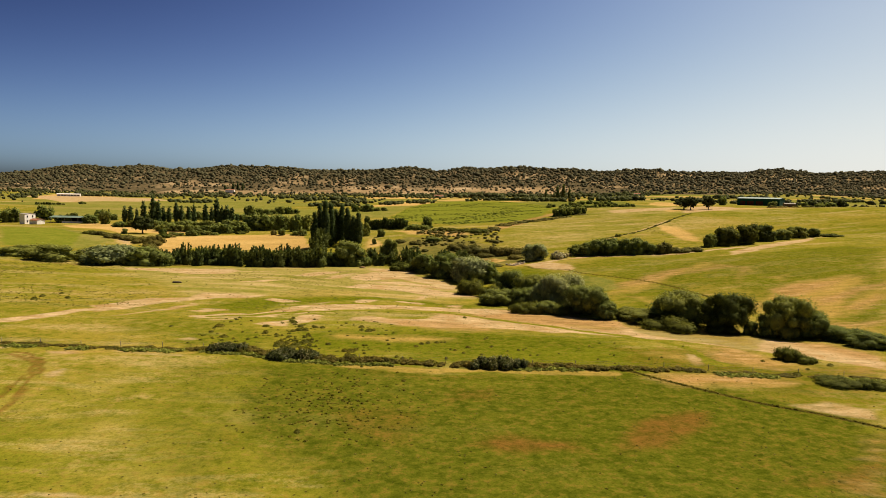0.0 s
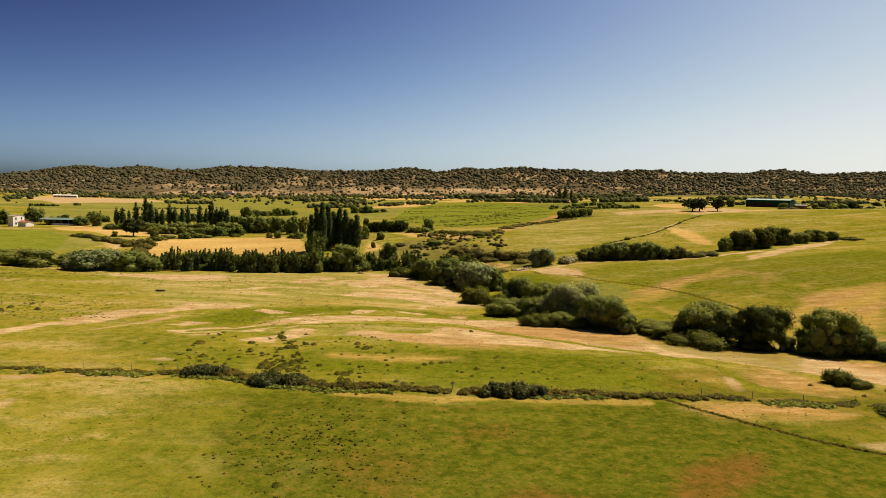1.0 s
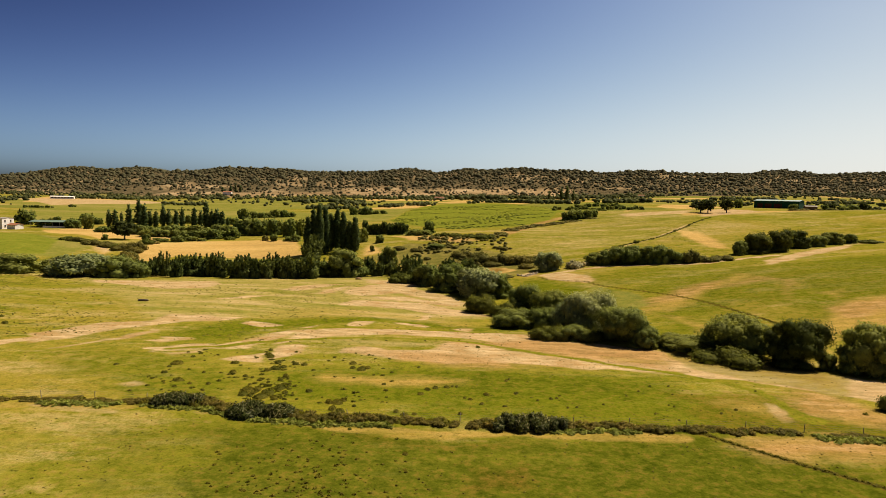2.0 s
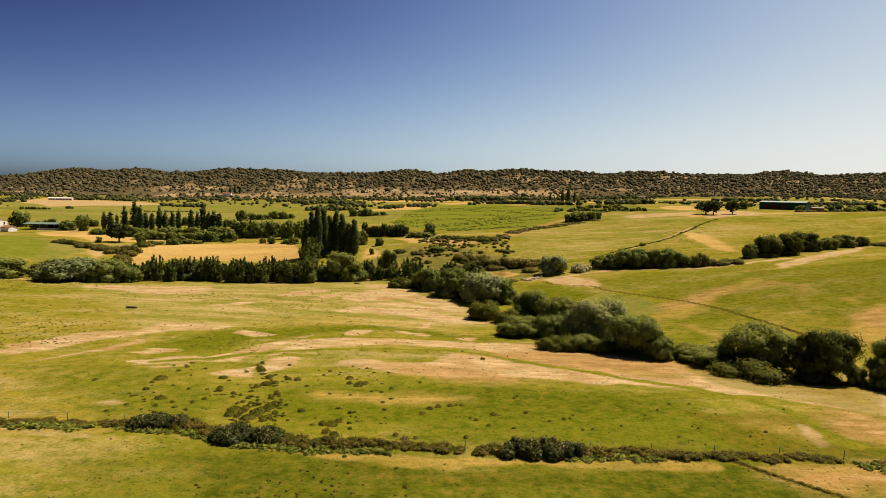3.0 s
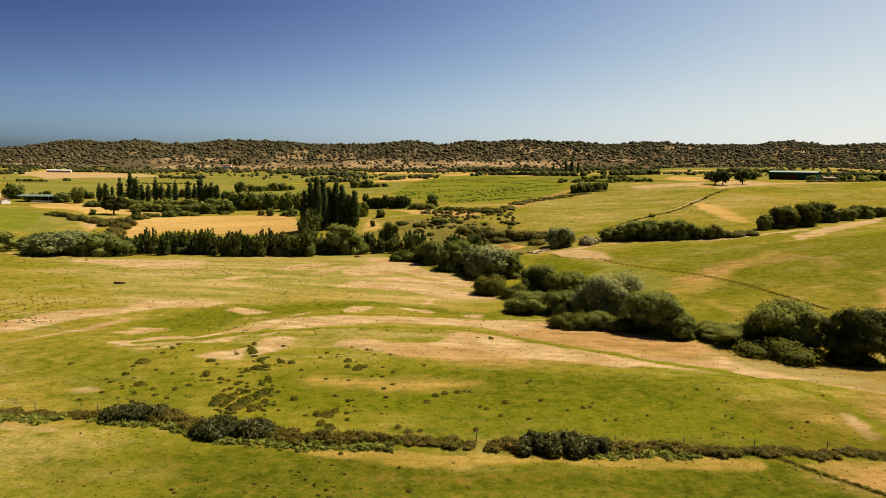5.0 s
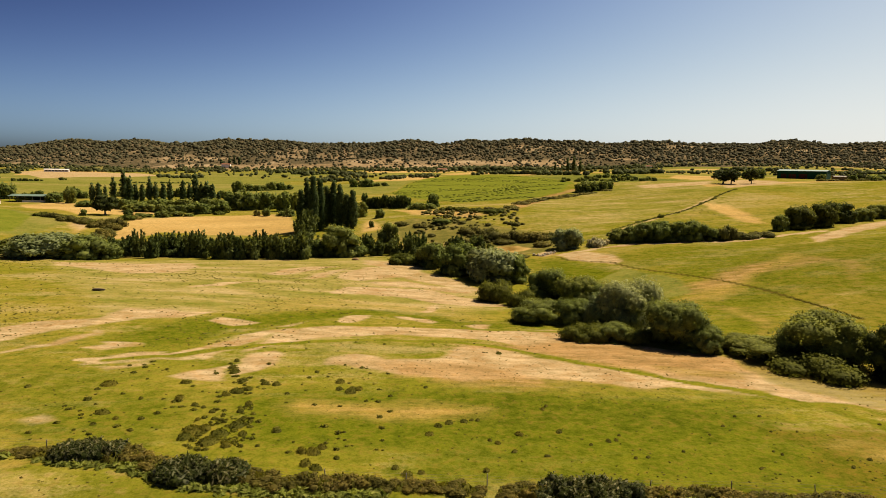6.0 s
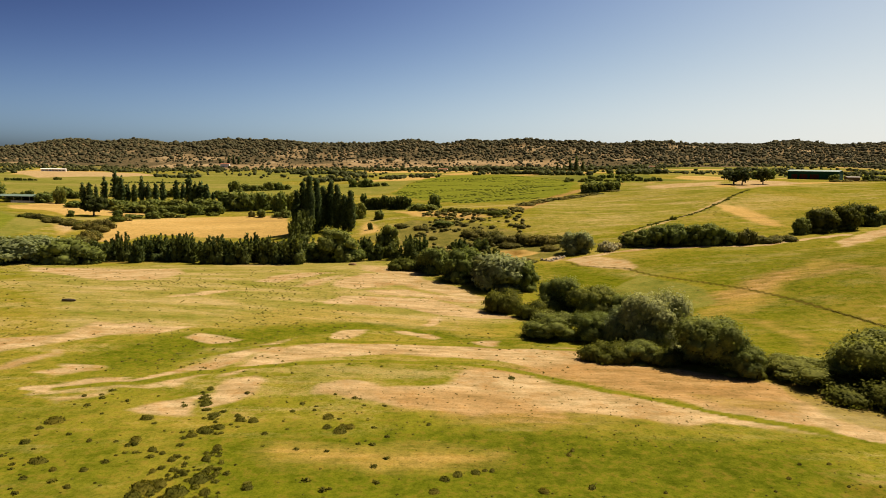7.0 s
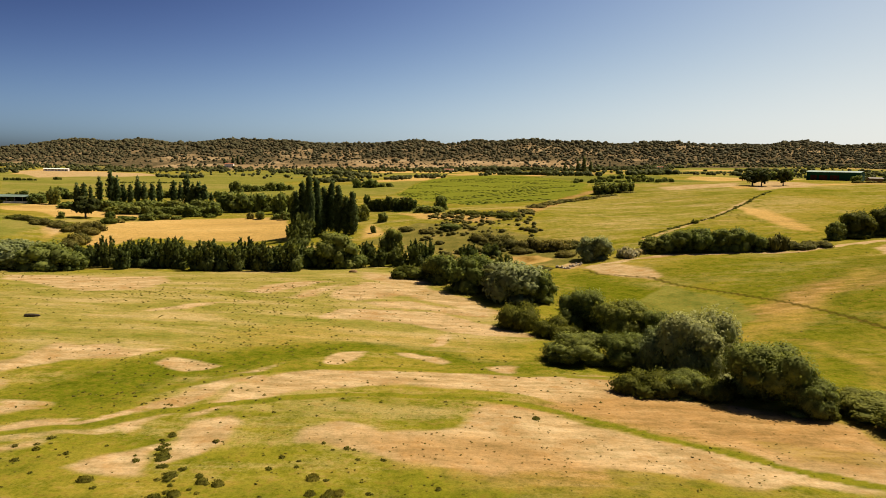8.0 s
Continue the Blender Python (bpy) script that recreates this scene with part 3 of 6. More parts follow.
patch("dry", 0.95, [(-5.5, 156.7), (-3.9, 161.7), (-3.3, 160.3), (-3.9, 152.7), (-4.9, 150.4), (-6.0, 152.3)])
patch("dry", 0.6, [(-1.3, 156.8), (-0.1, 157.1), (-0.1, 148.6), (-0.8, 147.5)])
patch("dry", 1, [(-18.5, 142.1), (-16.9, 144.5), (-14.0, 146.0), (-13.9, 143.1), (-15.8, 139.9), (-17.7, 139.5)])
patch("dry", 0.95, [(-10.9, 147.0), (-8.8, 147.3), (-5.9, 146.0), (-3.4, 143.6), (-4.4, 142.4), (-7.2, 144.0), (-10.0, 145.1)])
patch("dry", 0.9, [(0.5, 141.3), (3.0, 142.9), (4.7, 143.0), (4.3, 139.8), (2.0, 138.5), (0.9, 140.0)])
patch("dry", 0.85, [(-31.2, 122.0), (-29.5, 125.0), (-28.2, 128.7), (-25.6, 132.7), (-23.5, 136.0), (-22.3, 138.6), (-22.6, 135.0), (-24.9, 130.7), (-27.5, 126.7), (-29.2, 123.2)])
patch("dry", 1, [(-25.4, 119.8), (-25.2, 126.9), (-22.8, 131.8), (-18.3, 136.7), (-9.1, 137.2), (0.2, 138.5), (9.6, 139.1), (14.2, 138.7), (18.5, 136.1), (19.3, 130.8), (23.5, 126.5), (30.4, 117.6), (36.3, 113.6), (33.3, 106.6), (27.4, 108.7), (22.2, 115.5), (17.3, 120.8), (8.4, 126.4), (4.4, 129.9), (-1.7, 131.9), (-8.7, 131.7), (-17.1, 129.3), (-20.8, 126.1), (-23.9, 121.8)])
patch("dry", 0.9, [(-30.7, 116.8), (-29.5, 121.7), (-27.6, 126.6), (-26.1, 130.6), (-24.2, 134.3), (-25.5, 128.2), (-27.6, 120.5), (-29.6, 115.8)])
patch("dry", 0.9, [(-41.1, 114.0), (-38.1, 117.3), (-34.6, 119.3), (-34.1, 115.8), (-36.9, 114.3), (-39.9, 112.9)])
patch("dry", 0.8, [(-44.8, 119.6), (-41.3, 121.4), (-37.9, 119.7), (-41.4, 118.0)])
patch("dry", 0.75, [(-55.3, 111.0), (-52.4, 115.8), (-49.0, 121.0), (-46.5, 127.7), (-45.2, 126.3), (-47.2, 120.3), (-50.0, 116.8), (-52.0, 113.8)])
patch("dry", 0.7, [(-39.1, 111.2), (-33.5, 114.3), (-33.4, 112.8), (-36.6, 110.3)])
patch("dry", 1, [(-30.4, 108.6), (-28.7, 111.7), (-26.0, 114.3), (-24.2, 108.9), (-27.4, 107.9)])
patch("dry", 1, [(-26.0, 116.2), (-24.2, 119.6), (-22.1, 120.8), (-20.2, 114.6), (-21.6, 111.9), (-23.8, 110.9)])
patch("dry", 0.85, [(-15.3, 117.6), (-12.6, 120.0), (-8.5, 118.1), (-3.2, 119.7), (0.0, 125.8), (4.2, 126.4), (8.0, 122.2), (15.4, 118.6), (21.9, 114.2), (22.3, 111.6), (16.4, 109.0), (11.3, 111.5), (4.1, 111.6), (-1.6, 110.7), (-7.3, 112.0), (-11.9, 114.9), (-14.9, 115.2)])
lane("path", 0.42, 0.28, [(-24.9, 206.5), (-26.7, 190.6), (-28.5, 181.3), (-31.8, 176.6)])
lane("path", 0.38, 0.26, [(-27.3, 201.3), (-30.6, 190.9), (-33.3, 182.4), (-37.8, 177.2)])
lane("path", 0.42, 0.3, [(-26.8, 180.0), (-22.6, 178.5), (-12.9, 178.5), (-5.0, 175.8), (3.2, 170.5)])
lane("path", 0.3, 0.25, [(-21.0, 168.8), (-13.9, 170.1), (-7.6, 169.9), (1.2, 166.7)])
lane("path", 0.35, 0.3, [(-55.6, 109.8), (-52.0, 115.2), (-48.0, 118.9), (-45.5, 125.3)])
patch("lush", 1, [(19.4, 205.8), (26.0, 209.2), (31.0, 200.0), (36.8, 189.4), (33.3, 177.9), (27.1, 176.2), (17.9, 189.5)])
patch("dry", 0.85, [(27.2, 216.6), (34.0, 217.5), (39.5, 209.9), (39.4, 199.8), (36.9, 197.0), (31.6, 202.4), (27.5, 207.6)])
patch("dry", 0.9, [(20.7, 218.6), (23.9, 222.2), (27.4, 222.1), (26.7, 216.8), (23.0, 213.3)])
patch("sere", 0.95, [(38.7, 159.4), (50.5, 170.6), (65.0, 184.2), (67.1, 183.5), (54.4, 171.3), (41.3, 158.1)])
patch("sere", 0.8, [(41.5, 155.1), (44.0, 151.2), (43.8, 140.9), (41.7, 133.4), (47.5, 142.7), (46.1, 153.7)])
# the rust and damp covers serve here only as a darker, browner hill tone
patch("rust", 0.22, [(42.8, 184.1), (60, 200), (80, 207), (130, 218), (130, 200), (100, 150), (74.6, 112.9), (62, 130)])
patch("damp", 0.35, [(42.8, 170), (80, 207), (130, 218), (130, 200), (100, 150), (74.6, 112.9), (62, 130)])
patch("ochre", 0.85, [(-1.5, 125.3), (7.3, 124.3), (17.7, 117.6), (28.4, 112.1), (35.0, 122.5), (24.3, 128.1), (14.7, 133.4)])
patch("ochre", 0.9, [(24.5, 124.0), (33.4, 115.6), (41.6, 109.7), (48.1, 102.5), (53.1, 110.3), (45.5, 117.3), (36.7, 124.2)])
patch("ochre", 0.7, [(-12.4, 118.0), (1.6, 118.3), (13.1, 110.6), (22.4, 109.2), (4.6, 108.0), (-7.1, 110.8)])
patch("ochre", 0.55, [(54.5, 174.5), (77.4, 181.1), (69.8, 158.3), (82.5, 178.6), (77.5, 191.8)])
lane("path", 0.7, 0.5, [(56.7, 157.0), (58.2, 149.0), (59.5, 141.0)])
lane("path", 0.5, 0.5, [(46.3, 244.6), (61.8, 260.4), (80.6, 285.0), (101.9, 309.9), (114.4, 323.7)])
lane("path", 0.6, 0.5, [(86.9, 289.6), (86.2, 272.5), (86.4, 263.2)])
patch("tan", 0.9, [(116, 352), (150, 360), (192, 366), (192, 374), (140, 380), (118, 368)])
patch("crop", 0.8, [(-212.0, 323.4), (-184.1, 322.0), (-155.0, 292.4), (-140.4, 256.8), (-151.4, 250.0), (-159.2, 242.8)])
patch("rust", 0.42, [(34.5, 102.0), (48.4, 92.1), (59.6, 89.4), (43.7, 64.7), (36.6, 75.2), (28.6, 83.8)])
# dark brown band along the foot of the left hedge
lane("rust", 0.7, 0.8, [(-114.2, 199.5), (-98.4, 210.3), (-78.3, 217.0), (-57.0, 225.9)])
patch("lane", 0.5, [(7.2, 113.1), (15.7, 109.9), (24.6, 109.8), (32.5, 110.4), (29.5, 105.8), (18.4, 105.9), (8.5, 108.1)])
patch("damp", 0.8, [(-22.0, 84.9), (0.3, 84.8), (1.4, 56.5), (-6.0, 47.6), (-15.2, 55.6), (-20.6, 70.7)])
patch("damp", 0.45, [(-33.6, 83.4), (-22.0, 84.9), (-15.2, 55.6), (-11.6, 47.3), (-20.3, 46.8), (-27.1, 59.9)])
patch("ochre", 0.75, [(73.2, 151.3), (82.8, 155.2), (94.5, 157.6), (83.6, 147.3), (76.1, 142.3), (71.3, 142.1)])
patch("ochre", 0.85, [(77.0, 139.5), (86.0, 145.1), (99.6, 151.6), (97.0, 147.6), (83.5, 138.6), (76.5, 134.4)])
patch("ochre", 0.8, [(78.3, 131.7), (86.0, 137.2), (92.9, 141.1), (89.9, 136.4), (80.5, 129.9)])
patch("ochre", 0.7, [(63.7, 139.7), (65.2, 136.5), (62.0, 131.0), (60.5, 132.2)])
patch("ochre", 0.65, [(69.9, 124.3), (74.5, 121.6), (82.2, 124.3), (78.3, 118.3), (72.5, 116.6), (68.5, 118.1)])
patch("ochre", 0.7, [(41.8, 103.0), (46.5, 99.9), (46.8, 88.9), (44.4, 85.7), (39.6, 89.8), (35.4, 90.7)])
patch("ochre", 0.8, [(54.0, 106.6), (60.9, 106.1), (62.6, 100.2), (64.3, 96.6), (61.3, 91.9), (58.2, 95.6), (54.2, 100.3)])
patch("ochre", 0.75, [(25.3, 82.2), (37.4, 84.6), (43.3, 82.2), (43.6, 80.1), (34.7, 78.2), (27.9, 77.7)])
patch("ochre", 0.6, [(56.3, 92.5), (58.8, 88.1), (56.2, 84.1), (51.2, 86.2)])
patch("tan", 0.95, [(-209.1, 394.4), (-163.0, 355.0), (-145.1, 314.3), (-146.3, 307.5), (-165.8, 328.2), (-190.2, 360.0)])
patch("dry", 0.8, [(-147.7, 299.9), (-133.0, 284.5), (-128.4, 281.2), (-126.0, 269.5), (-135.0, 278.8)])
lane("dry", 0.75, 0.45, [(-42.7, 114.0), (-39.0, 115.3), (-35.2, 116.6), (-31.9, 118.9), (-29.0, 123.2), (-26.2, 128.0), (-22.8, 132.4)])
lane("dry", 0.55, 0.35, [(-40.6, 112.4), (-35.9, 113.9), (-31.7, 115.9), (-27.8, 119.6), (-26.0, 122.4)])
lane("dry", 0.8, 1.3, [(-69.5, 105.9), (-66.5, 109.9), (-63.4, 114.2), (-58.8, 118.6), (-55.0, 125.9)])
patch("dry", 0.7, [(-51.0, 87.6), (-47.0, 88.5), (-45.8, 86.5), (-49.7, 85.9)])
patch("dry", 0.65, [(-45.3, 78.3), (-43.8, 79.2), (-42.2, 76.5), (-43.6, 75.9)])
patch("lane", 0.4, [(-30.0, 74.0), (-22.0, 80.0), (-17.0, 62.0), (-22.0, 50.0), (-28.0, 56.0)])
patch("tan", 0.9, [(-199.4, 369.0), (-184.8, 374.5), (-151.8, 356.0), (-127.8, 334.1), (-121.5, 318.8), (-136.5, 315.0), (-155.3, 319.0), (-180.6, 342.1)])
lane("ochre", 0.75, 2.2, [(22.0, 300.3), (44.0, 351.8), (63.8, 378.3), (84.9, 400.0)])
patch("dry", 0.7, [(88.9, 375.9), (140.1, 407.0), (122.5, 364.8), (88.9, 359.3)])
patch("dry", 0.75, [(150.0, 408.0), (171.6, 402.9), (151.0, 358.2), (121.7, 341.0)])
patch("ochre", 0.65, [(53.1, 179.9), (61.8, 185.6), (70.1, 187.8), (64.5, 179.8), (52.1, 170.2), (41.8, 164.6), (42.8, 169.0)])
patch("ochre", 0.5, [(68.4, 265.4), (87.0, 278.6), (87.1, 270.5), (68.7, 257.2)])
patch("damp", 0.45, [(-3.0, 108.5), (6.3, 107.9), (18.2, 105.4), (28.8, 104.7), (23.3, 96.2), (-3.0, 95.1)])



def beside(px, py, pts, closed):
    """Distance to a line of points, and whether inside where it is closed."""
    d = np.full(px.shape, 1e9)
    inside = np.zeros(px.shape, bool)
    n = len(pts)
    for k in range(n if closed else n - 1):
        (ax, ay), (bx, by) = pts[k], pts[(k + 1) % n]
        ex, ey = bx - ax, by - ay
        s = np.clip(((px - ax) * ex + (py - ay) * ey) / max(ex * ex + ey * ey, 1e-9), 0, 1)
        d = np.minimum(d, np.hypot(px - ax - s * ex, py - ay - s * ey))
        if closed and ay != by:
            inside ^= ((ay > py) != (by > py)) & (px < ex * (py - ay) / ey + ax)
    return d, inside


def build_ground():
    rows = [-4000, -2500, -1500, -900, -500, -300, -180, -110, -70, -45, -28, -15, -6]
    y = 0.0
    while y < 4700:
        rows.append(y)
        y += max(0.5 if y > 25 else 1.2, (y - 105) * 0.012)
    ys = np.array(rows)
    us = np.concatenate(([-1.0], np.linspace(-1, 1, 361), [1.0]))
    half = 45 + 0.74 * np.maximum(ys, 0) + 0.5 * np.maximum(-ys, 0)
    xs = us[None, :] * half[:, None]
    xs[:, 0], xs[:, -1] = -4500, 4500
    yy = np.repeat(ys[:, None], len(us), 1)
    zz = land(xs, yy)
    nr, nc = xs.shape
    flat_x, flat_y = xs.ravel(), yy.ravel()
    wx = flat_x + 0.9 * value_noise(flat_x, flat_y, 5, 11) + 0.35 * value_noise(flat_x, flat_y, 1.7, 12)
    wy = flat_y + 0.9 * value_noise(flat_x, flat_y, 5, 13) + 0.35 * value_noise(flat_x, flat_y, 1.7, 14)
    covers = {k: np.zeros(nr * nc) for k in ("straw", "lush", "scrub", "crop", "tan", "rust", "brush", "dry", "soil", "path", "lane", "meadow", "damp", "sere", "ochre")}
    for kind, amount, pts, half_width in PATCHES:
        p = np.array(pts)
        pad = 6 + half_width
        pick = np.where((flat_x > p[:, 0].min() - pad) & (flat_x < p[:, 0].max() + pad) & (flat_y > p[:, 1].min() - pad) & (flat_y < p[:, 1].max() + pad))[0]
        warp = kind != "path"
        d, inside = beside(wx[pick] if warp else flat_x[pick], wy[pick] if warp else flat_y[pick], pts, half_width == 0)
        if half_width:
            v = np.clip(1.0 - (d - half_width) / (0.9 * half_width + 0.15), 0, 1)
        else:
            soft = 0.8 if flat_y[pick].mean() < 180 else 1.4 if flat_y[pick].mean() < 260 else 3.0
            soft = min(soft * (2 if kind == 'rust' else 3 if kind in ('sere', 'ochre') else 4 if kind in ('straw', 'lush', 'damp') else 1), 6)
            v = np.clip(0.5 + np.where(inside, d, -d) / (2 * soft), 0, 1)
        covers[kind][pick] = np.maximum(covers[kind][pick], amount * v)
    plots = value_noise(flat_x + 0.2 * flat_y, flat_y * 2.6, 120, 31)
    valley = smooth(430, 520, flat_y) * (1 - smooth(1250, 1400, flat_y)) * (covers["crop"] < 0.1)
    covers["meadow"] = np.maximum(covers["meadow"], valley * smooth(-0.3, -0.1, plots))
    covers["tan"] = np.maximum(covers["tan"], 0.9 * valley * smooth(-0.42, -0.5, plots) * smooth(-0.2, -0.05, flat_x / np.maximum(flat_y, 100)))
    covers["soil"] = smooth(1210, 1370, flat_y + 60 * value_noise(flat_x, flat_y, 130, 21) - 130 * smooth(0.1, 0.3, flat_x / np.maximum(flat_y, 300)))
    up_slope = smooth(1330, 1560, flat_y + 120 * value_noise(flat_x, flat_y, 170, 22) + 240 * smooth(0.12, 0.4, flat_x / np.maximum(flat_y, 300)) + 150 * smooth(-0.2, -0.45, flat_x / np.maximum(flat_y, 300)))
    covers["brush"] = up_slope * (0.85 + 0.6 * value_noise(flat_x, flat_y, 60, 23)) * (flat_y > 1000)
    mesh = bpy.data.meshes.new("ground")
    i = np.arange(nr * nc).reshape(nr, nc)
    quads = np.stack((i[:-1, :-1], i[:-1, 1:], i[1:, 1:], i[1:, :-1]), -1).reshape(-1, 4)
    mesh.vertices.add(nr * nc)
    mesh.vertices.foreach_set("co", np.stack((flat_x, flat_y, zz.ravel()), -1).ravel())
    mesh.loops.add(quads.size)
    mesh.loops.foreach_set("vertex_index", quads.ravel())
    mesh.polygons.add(len(quads))
    mesh.polygons.foreach_set("loop_start", np.arange(0, quads.size, 4))
    mesh.polygons.foreach_set("use_smooth", np.ones(len(quads), bool))
    mesh.update(calc_edges=True)
    for name, v in covers.items():
        mesh.attributes.new(name, "FLOAT", "POINT").data.foreach_set("value", v)
    mesh.materials.append(ground_material())
    return tagged(new("ground", mesh), "rolling green pasture with sun-dried tan patches and hills", "ground", kind="structure")


ground = build_ground()

# ---- building plants ----
def mesh_from(name, verts, faces, mat, smooth_faces=False, normals=None):
    """A mesh of quads from an array of corners and an array of indices."""
    smooth_faces = smooth_faces or normals is not None
    verts, faces = np.asarray(verts, float), np.asarray(faces, int)
    me = bpy.data.meshes.new(name)
    me.vertices.add(len(verts))
    me.vertices.foreach_set("co", verts.ravel())
    me.loops.add(faces.size)
    me.loops.foreach_set("vertex_index", faces.ravel())
    me.polygons.add(len(faces))
    me.polygons.foreach_set("loop_start", np.arange(0, faces.size, 4))
    me.polygons.foreach_set("use_smooth", np.full(len(faces), smooth_faces))
    me.update(calc_edges=True)
    if normals is not None:
        me.normals_split_custom_set_from_vertices(normals)
    me.materials.append(mat)
    return me


def joined(pieces):
    vs, fs, n = [], [], 0
    for v, f in pieces:
        vs.append(v)
        fs.append(f + n)
        n += len(v)
    return np.concatenate(vs), np.concatenate(fs)


def ball(n):
    """A round lump of quads, 6 n n of them, radius 1."""
    pts, faces, seen = [], [], {}
    lin = [math.tan((2 * k / n - 1) * math.pi / 4) for k in range(n + 1)]
    for axis in range(3):
        for side in (-1, 1):
            idx = {}
            for a in range(n + 1):
                for b in range(n + 1):
                    p = [0, 0, 0]
                    p[axis], p[(axis + 1) % 3], p[(axis + 2) % 3] = side, lin[a], lin[b]
                    v = Vector(p).normalized()
                    key = tuple(round(c, 4) for c in v)
                    if key not in seen:
                        seen[key] = len(pts)
                        pts.append(tuple(v))
                    idx[a, b] = seen[key]
            for a in range(n):
                for b in range(n):
                    q = [idx[a, b], idx[a + 1, b], idx[a + 1, b + 1], idx[a, b + 1]]
                    faces.append(q if side > 0 else q[::-1])
    return np.array(pts), np.array(faces)


BALL1, BALL2 = ball(1), ball(2)


def unit(v):
    return v / np.maximum(np.linalg.norm(v, axis=1, keepdims=True), 1e-9)


def leaves(points, normals, size, rng, stretch=1.0, up=0.0):
    """One bent leaf spray for each point."""
    n = len(points)
    nrm = unit(normals + np.array((0, 0, 0.4)) + rng.normal(0, 0.62, (n, 3)))
    t = unit(np.cross(nrm, rng.normal(0, 1, (n, 3)) + np.array((0, 0, 1e-3))))
    if up:
        t = unit(t * (1 - up) + np.array((0, 0, up)))
    b = unit(np.cross(nrm, t))
    s = size * rng.uniform(0.6, 1.35, (n, 1))
    a, c = t * s * 0.5 * stretch, b * s * 0.38
    lift = nrm * s * 0.1
    v = np.stack((points - a, points - c + lift, points + a, points + c + lift), 1).reshape(-1, 3)
    return v, np.arange(4 * n).reshape(-1, 4)


def crown_shape(lobes, leaf, rng, cover=1.5, core=0.82, stretch=1.0, up=0.0, low=0.0):
    """Leaf sprays over the outside of overlapping lobes (x, y, z, rx, ry, rz), with a dense inside."""
    pieces, normals = [], []
    L = np.array(lobes, float)
    for k, (x, y, z, rx, ry, rz) in enumerate(L):
        area = 4 * math.pi * ((rx * ry) ** 1.6 / 3 + (rx * rz) ** 1.6 / 3 + (ry * rz) ** 1.6 / 3) ** (1 / 1.6)
        n = int(area / leaf ** 2 * cover)
        d = unit(rng.normal(0, 1, (n, 3)))
        bump = 1 + 0.15 * np.sin(d[:, :1] * 7 + k) * np.cos(d[:, 1:2] * 6 + 2 * k) + 0.08 * np.sin(d[:, 2:] * 9 + d[:, :1] * 5)
        p = np.array((x, y, z)) + d * np.array((rx, ry, rz)) * bump * (0.84 + 0.36 * rng.uniform(0, 1, (n, 1)) ** 2.2)
        keep = p[:, 2] > low
        for j, (x2, y2, z2, a2, b2, c2) in enumerate(L):
            if j != k:
                keep &= ((p[:, 0] - x2) / a2) ** 2 + ((p[:, 1] - y2) / b2) ** 2 + ((p[:, 2] - z2) / c2) ** 2 > 0.6
        p, d = p[keep], d[keep]
        if len(p):
            way = unit(d / np.array((rx, ry, rz)))
            pieces.append(leaves(p, way, leaf, rng, stretch, up))
            normals.append(np.repeat(unit(way + np.array((0, 0, 0.25)) + rng.normal(0, 0.12, way.shape)), 4, 0))
        v, f = BALL2 if leaf < 0.7 else BALL1
        w = v * np.array((rx, ry, rz)) * core * (1 + rng.normal(0, 0.05, (len(v), 1))) + np.array((x, y, z))
        w[:, 2] = np.maximum(w[:, 2], 0.02)
        pieces.append((w, f))
        normals.append(unit(v / np.array((rx, ry, rz))))
    return joined(pieces) + (np.concatenate(normals),)


def tube(points, radii, sides=7):
    """A tapered stem through points."""
    pts = [Vector(p) for p in points]
    v, f = [], []
    for k, p in enumerate(pts):
        way = (pts[min(k + 1, len(pts) - 1)] - pts[max(k - 1, 0)]).normalized()
        a = way.cross(Vector((0.3, 1, 0.1))).normalized()
        b = way.cross(a)
        for s in range(sides):
            t = 2 * math.pi * s / sides
            v.append(p + (a * math.cos(t) + b * math.sin(t)) * radii[k])
    for k in range(len(pts) - 1):
        for s in range(sides):
            u = (s + 1) % sides
            f.append((k * sides + s, k * sides + u, (k + 1) * sides + u, (k + 1) * sides + s))
    return np.array([tuple(c) for c in v]), np.array(f)


def stems_shape(lobes, rng, girth, forks_at=0.0, count=5):
    """A trunk up to forks_at and limbs that run out into the lobes."""
    pieces = []
    if forks_at:
        pieces.append(tube([(0, 0, -0.3), (0.04, 0, forks_at * 0.5), (0, 0.05, forks_at)], [girth * 1.35, girth, girth * 0.85]))
    for x, y, z, rx, ry, rz in lobes[:count]:
        end = (x * 0.85, y * 0.85, z + rz * 0.15)
        mid = (x * 0.4 + rng.normal(0, 0.1), y * 0.4 + rng.normal(0, 0.1), forks_at + (end[2] - forks_at) * 0.55)
        start = (0, 0, forks_at * 0.95) if forks_at else (x * 0.2, y * 0.2, -0.2)
        pieces.append(tube([start, mid, end], [girth * 0.6, girth * 0.42, girth * 0.12], 5))
    return joined(pieces)


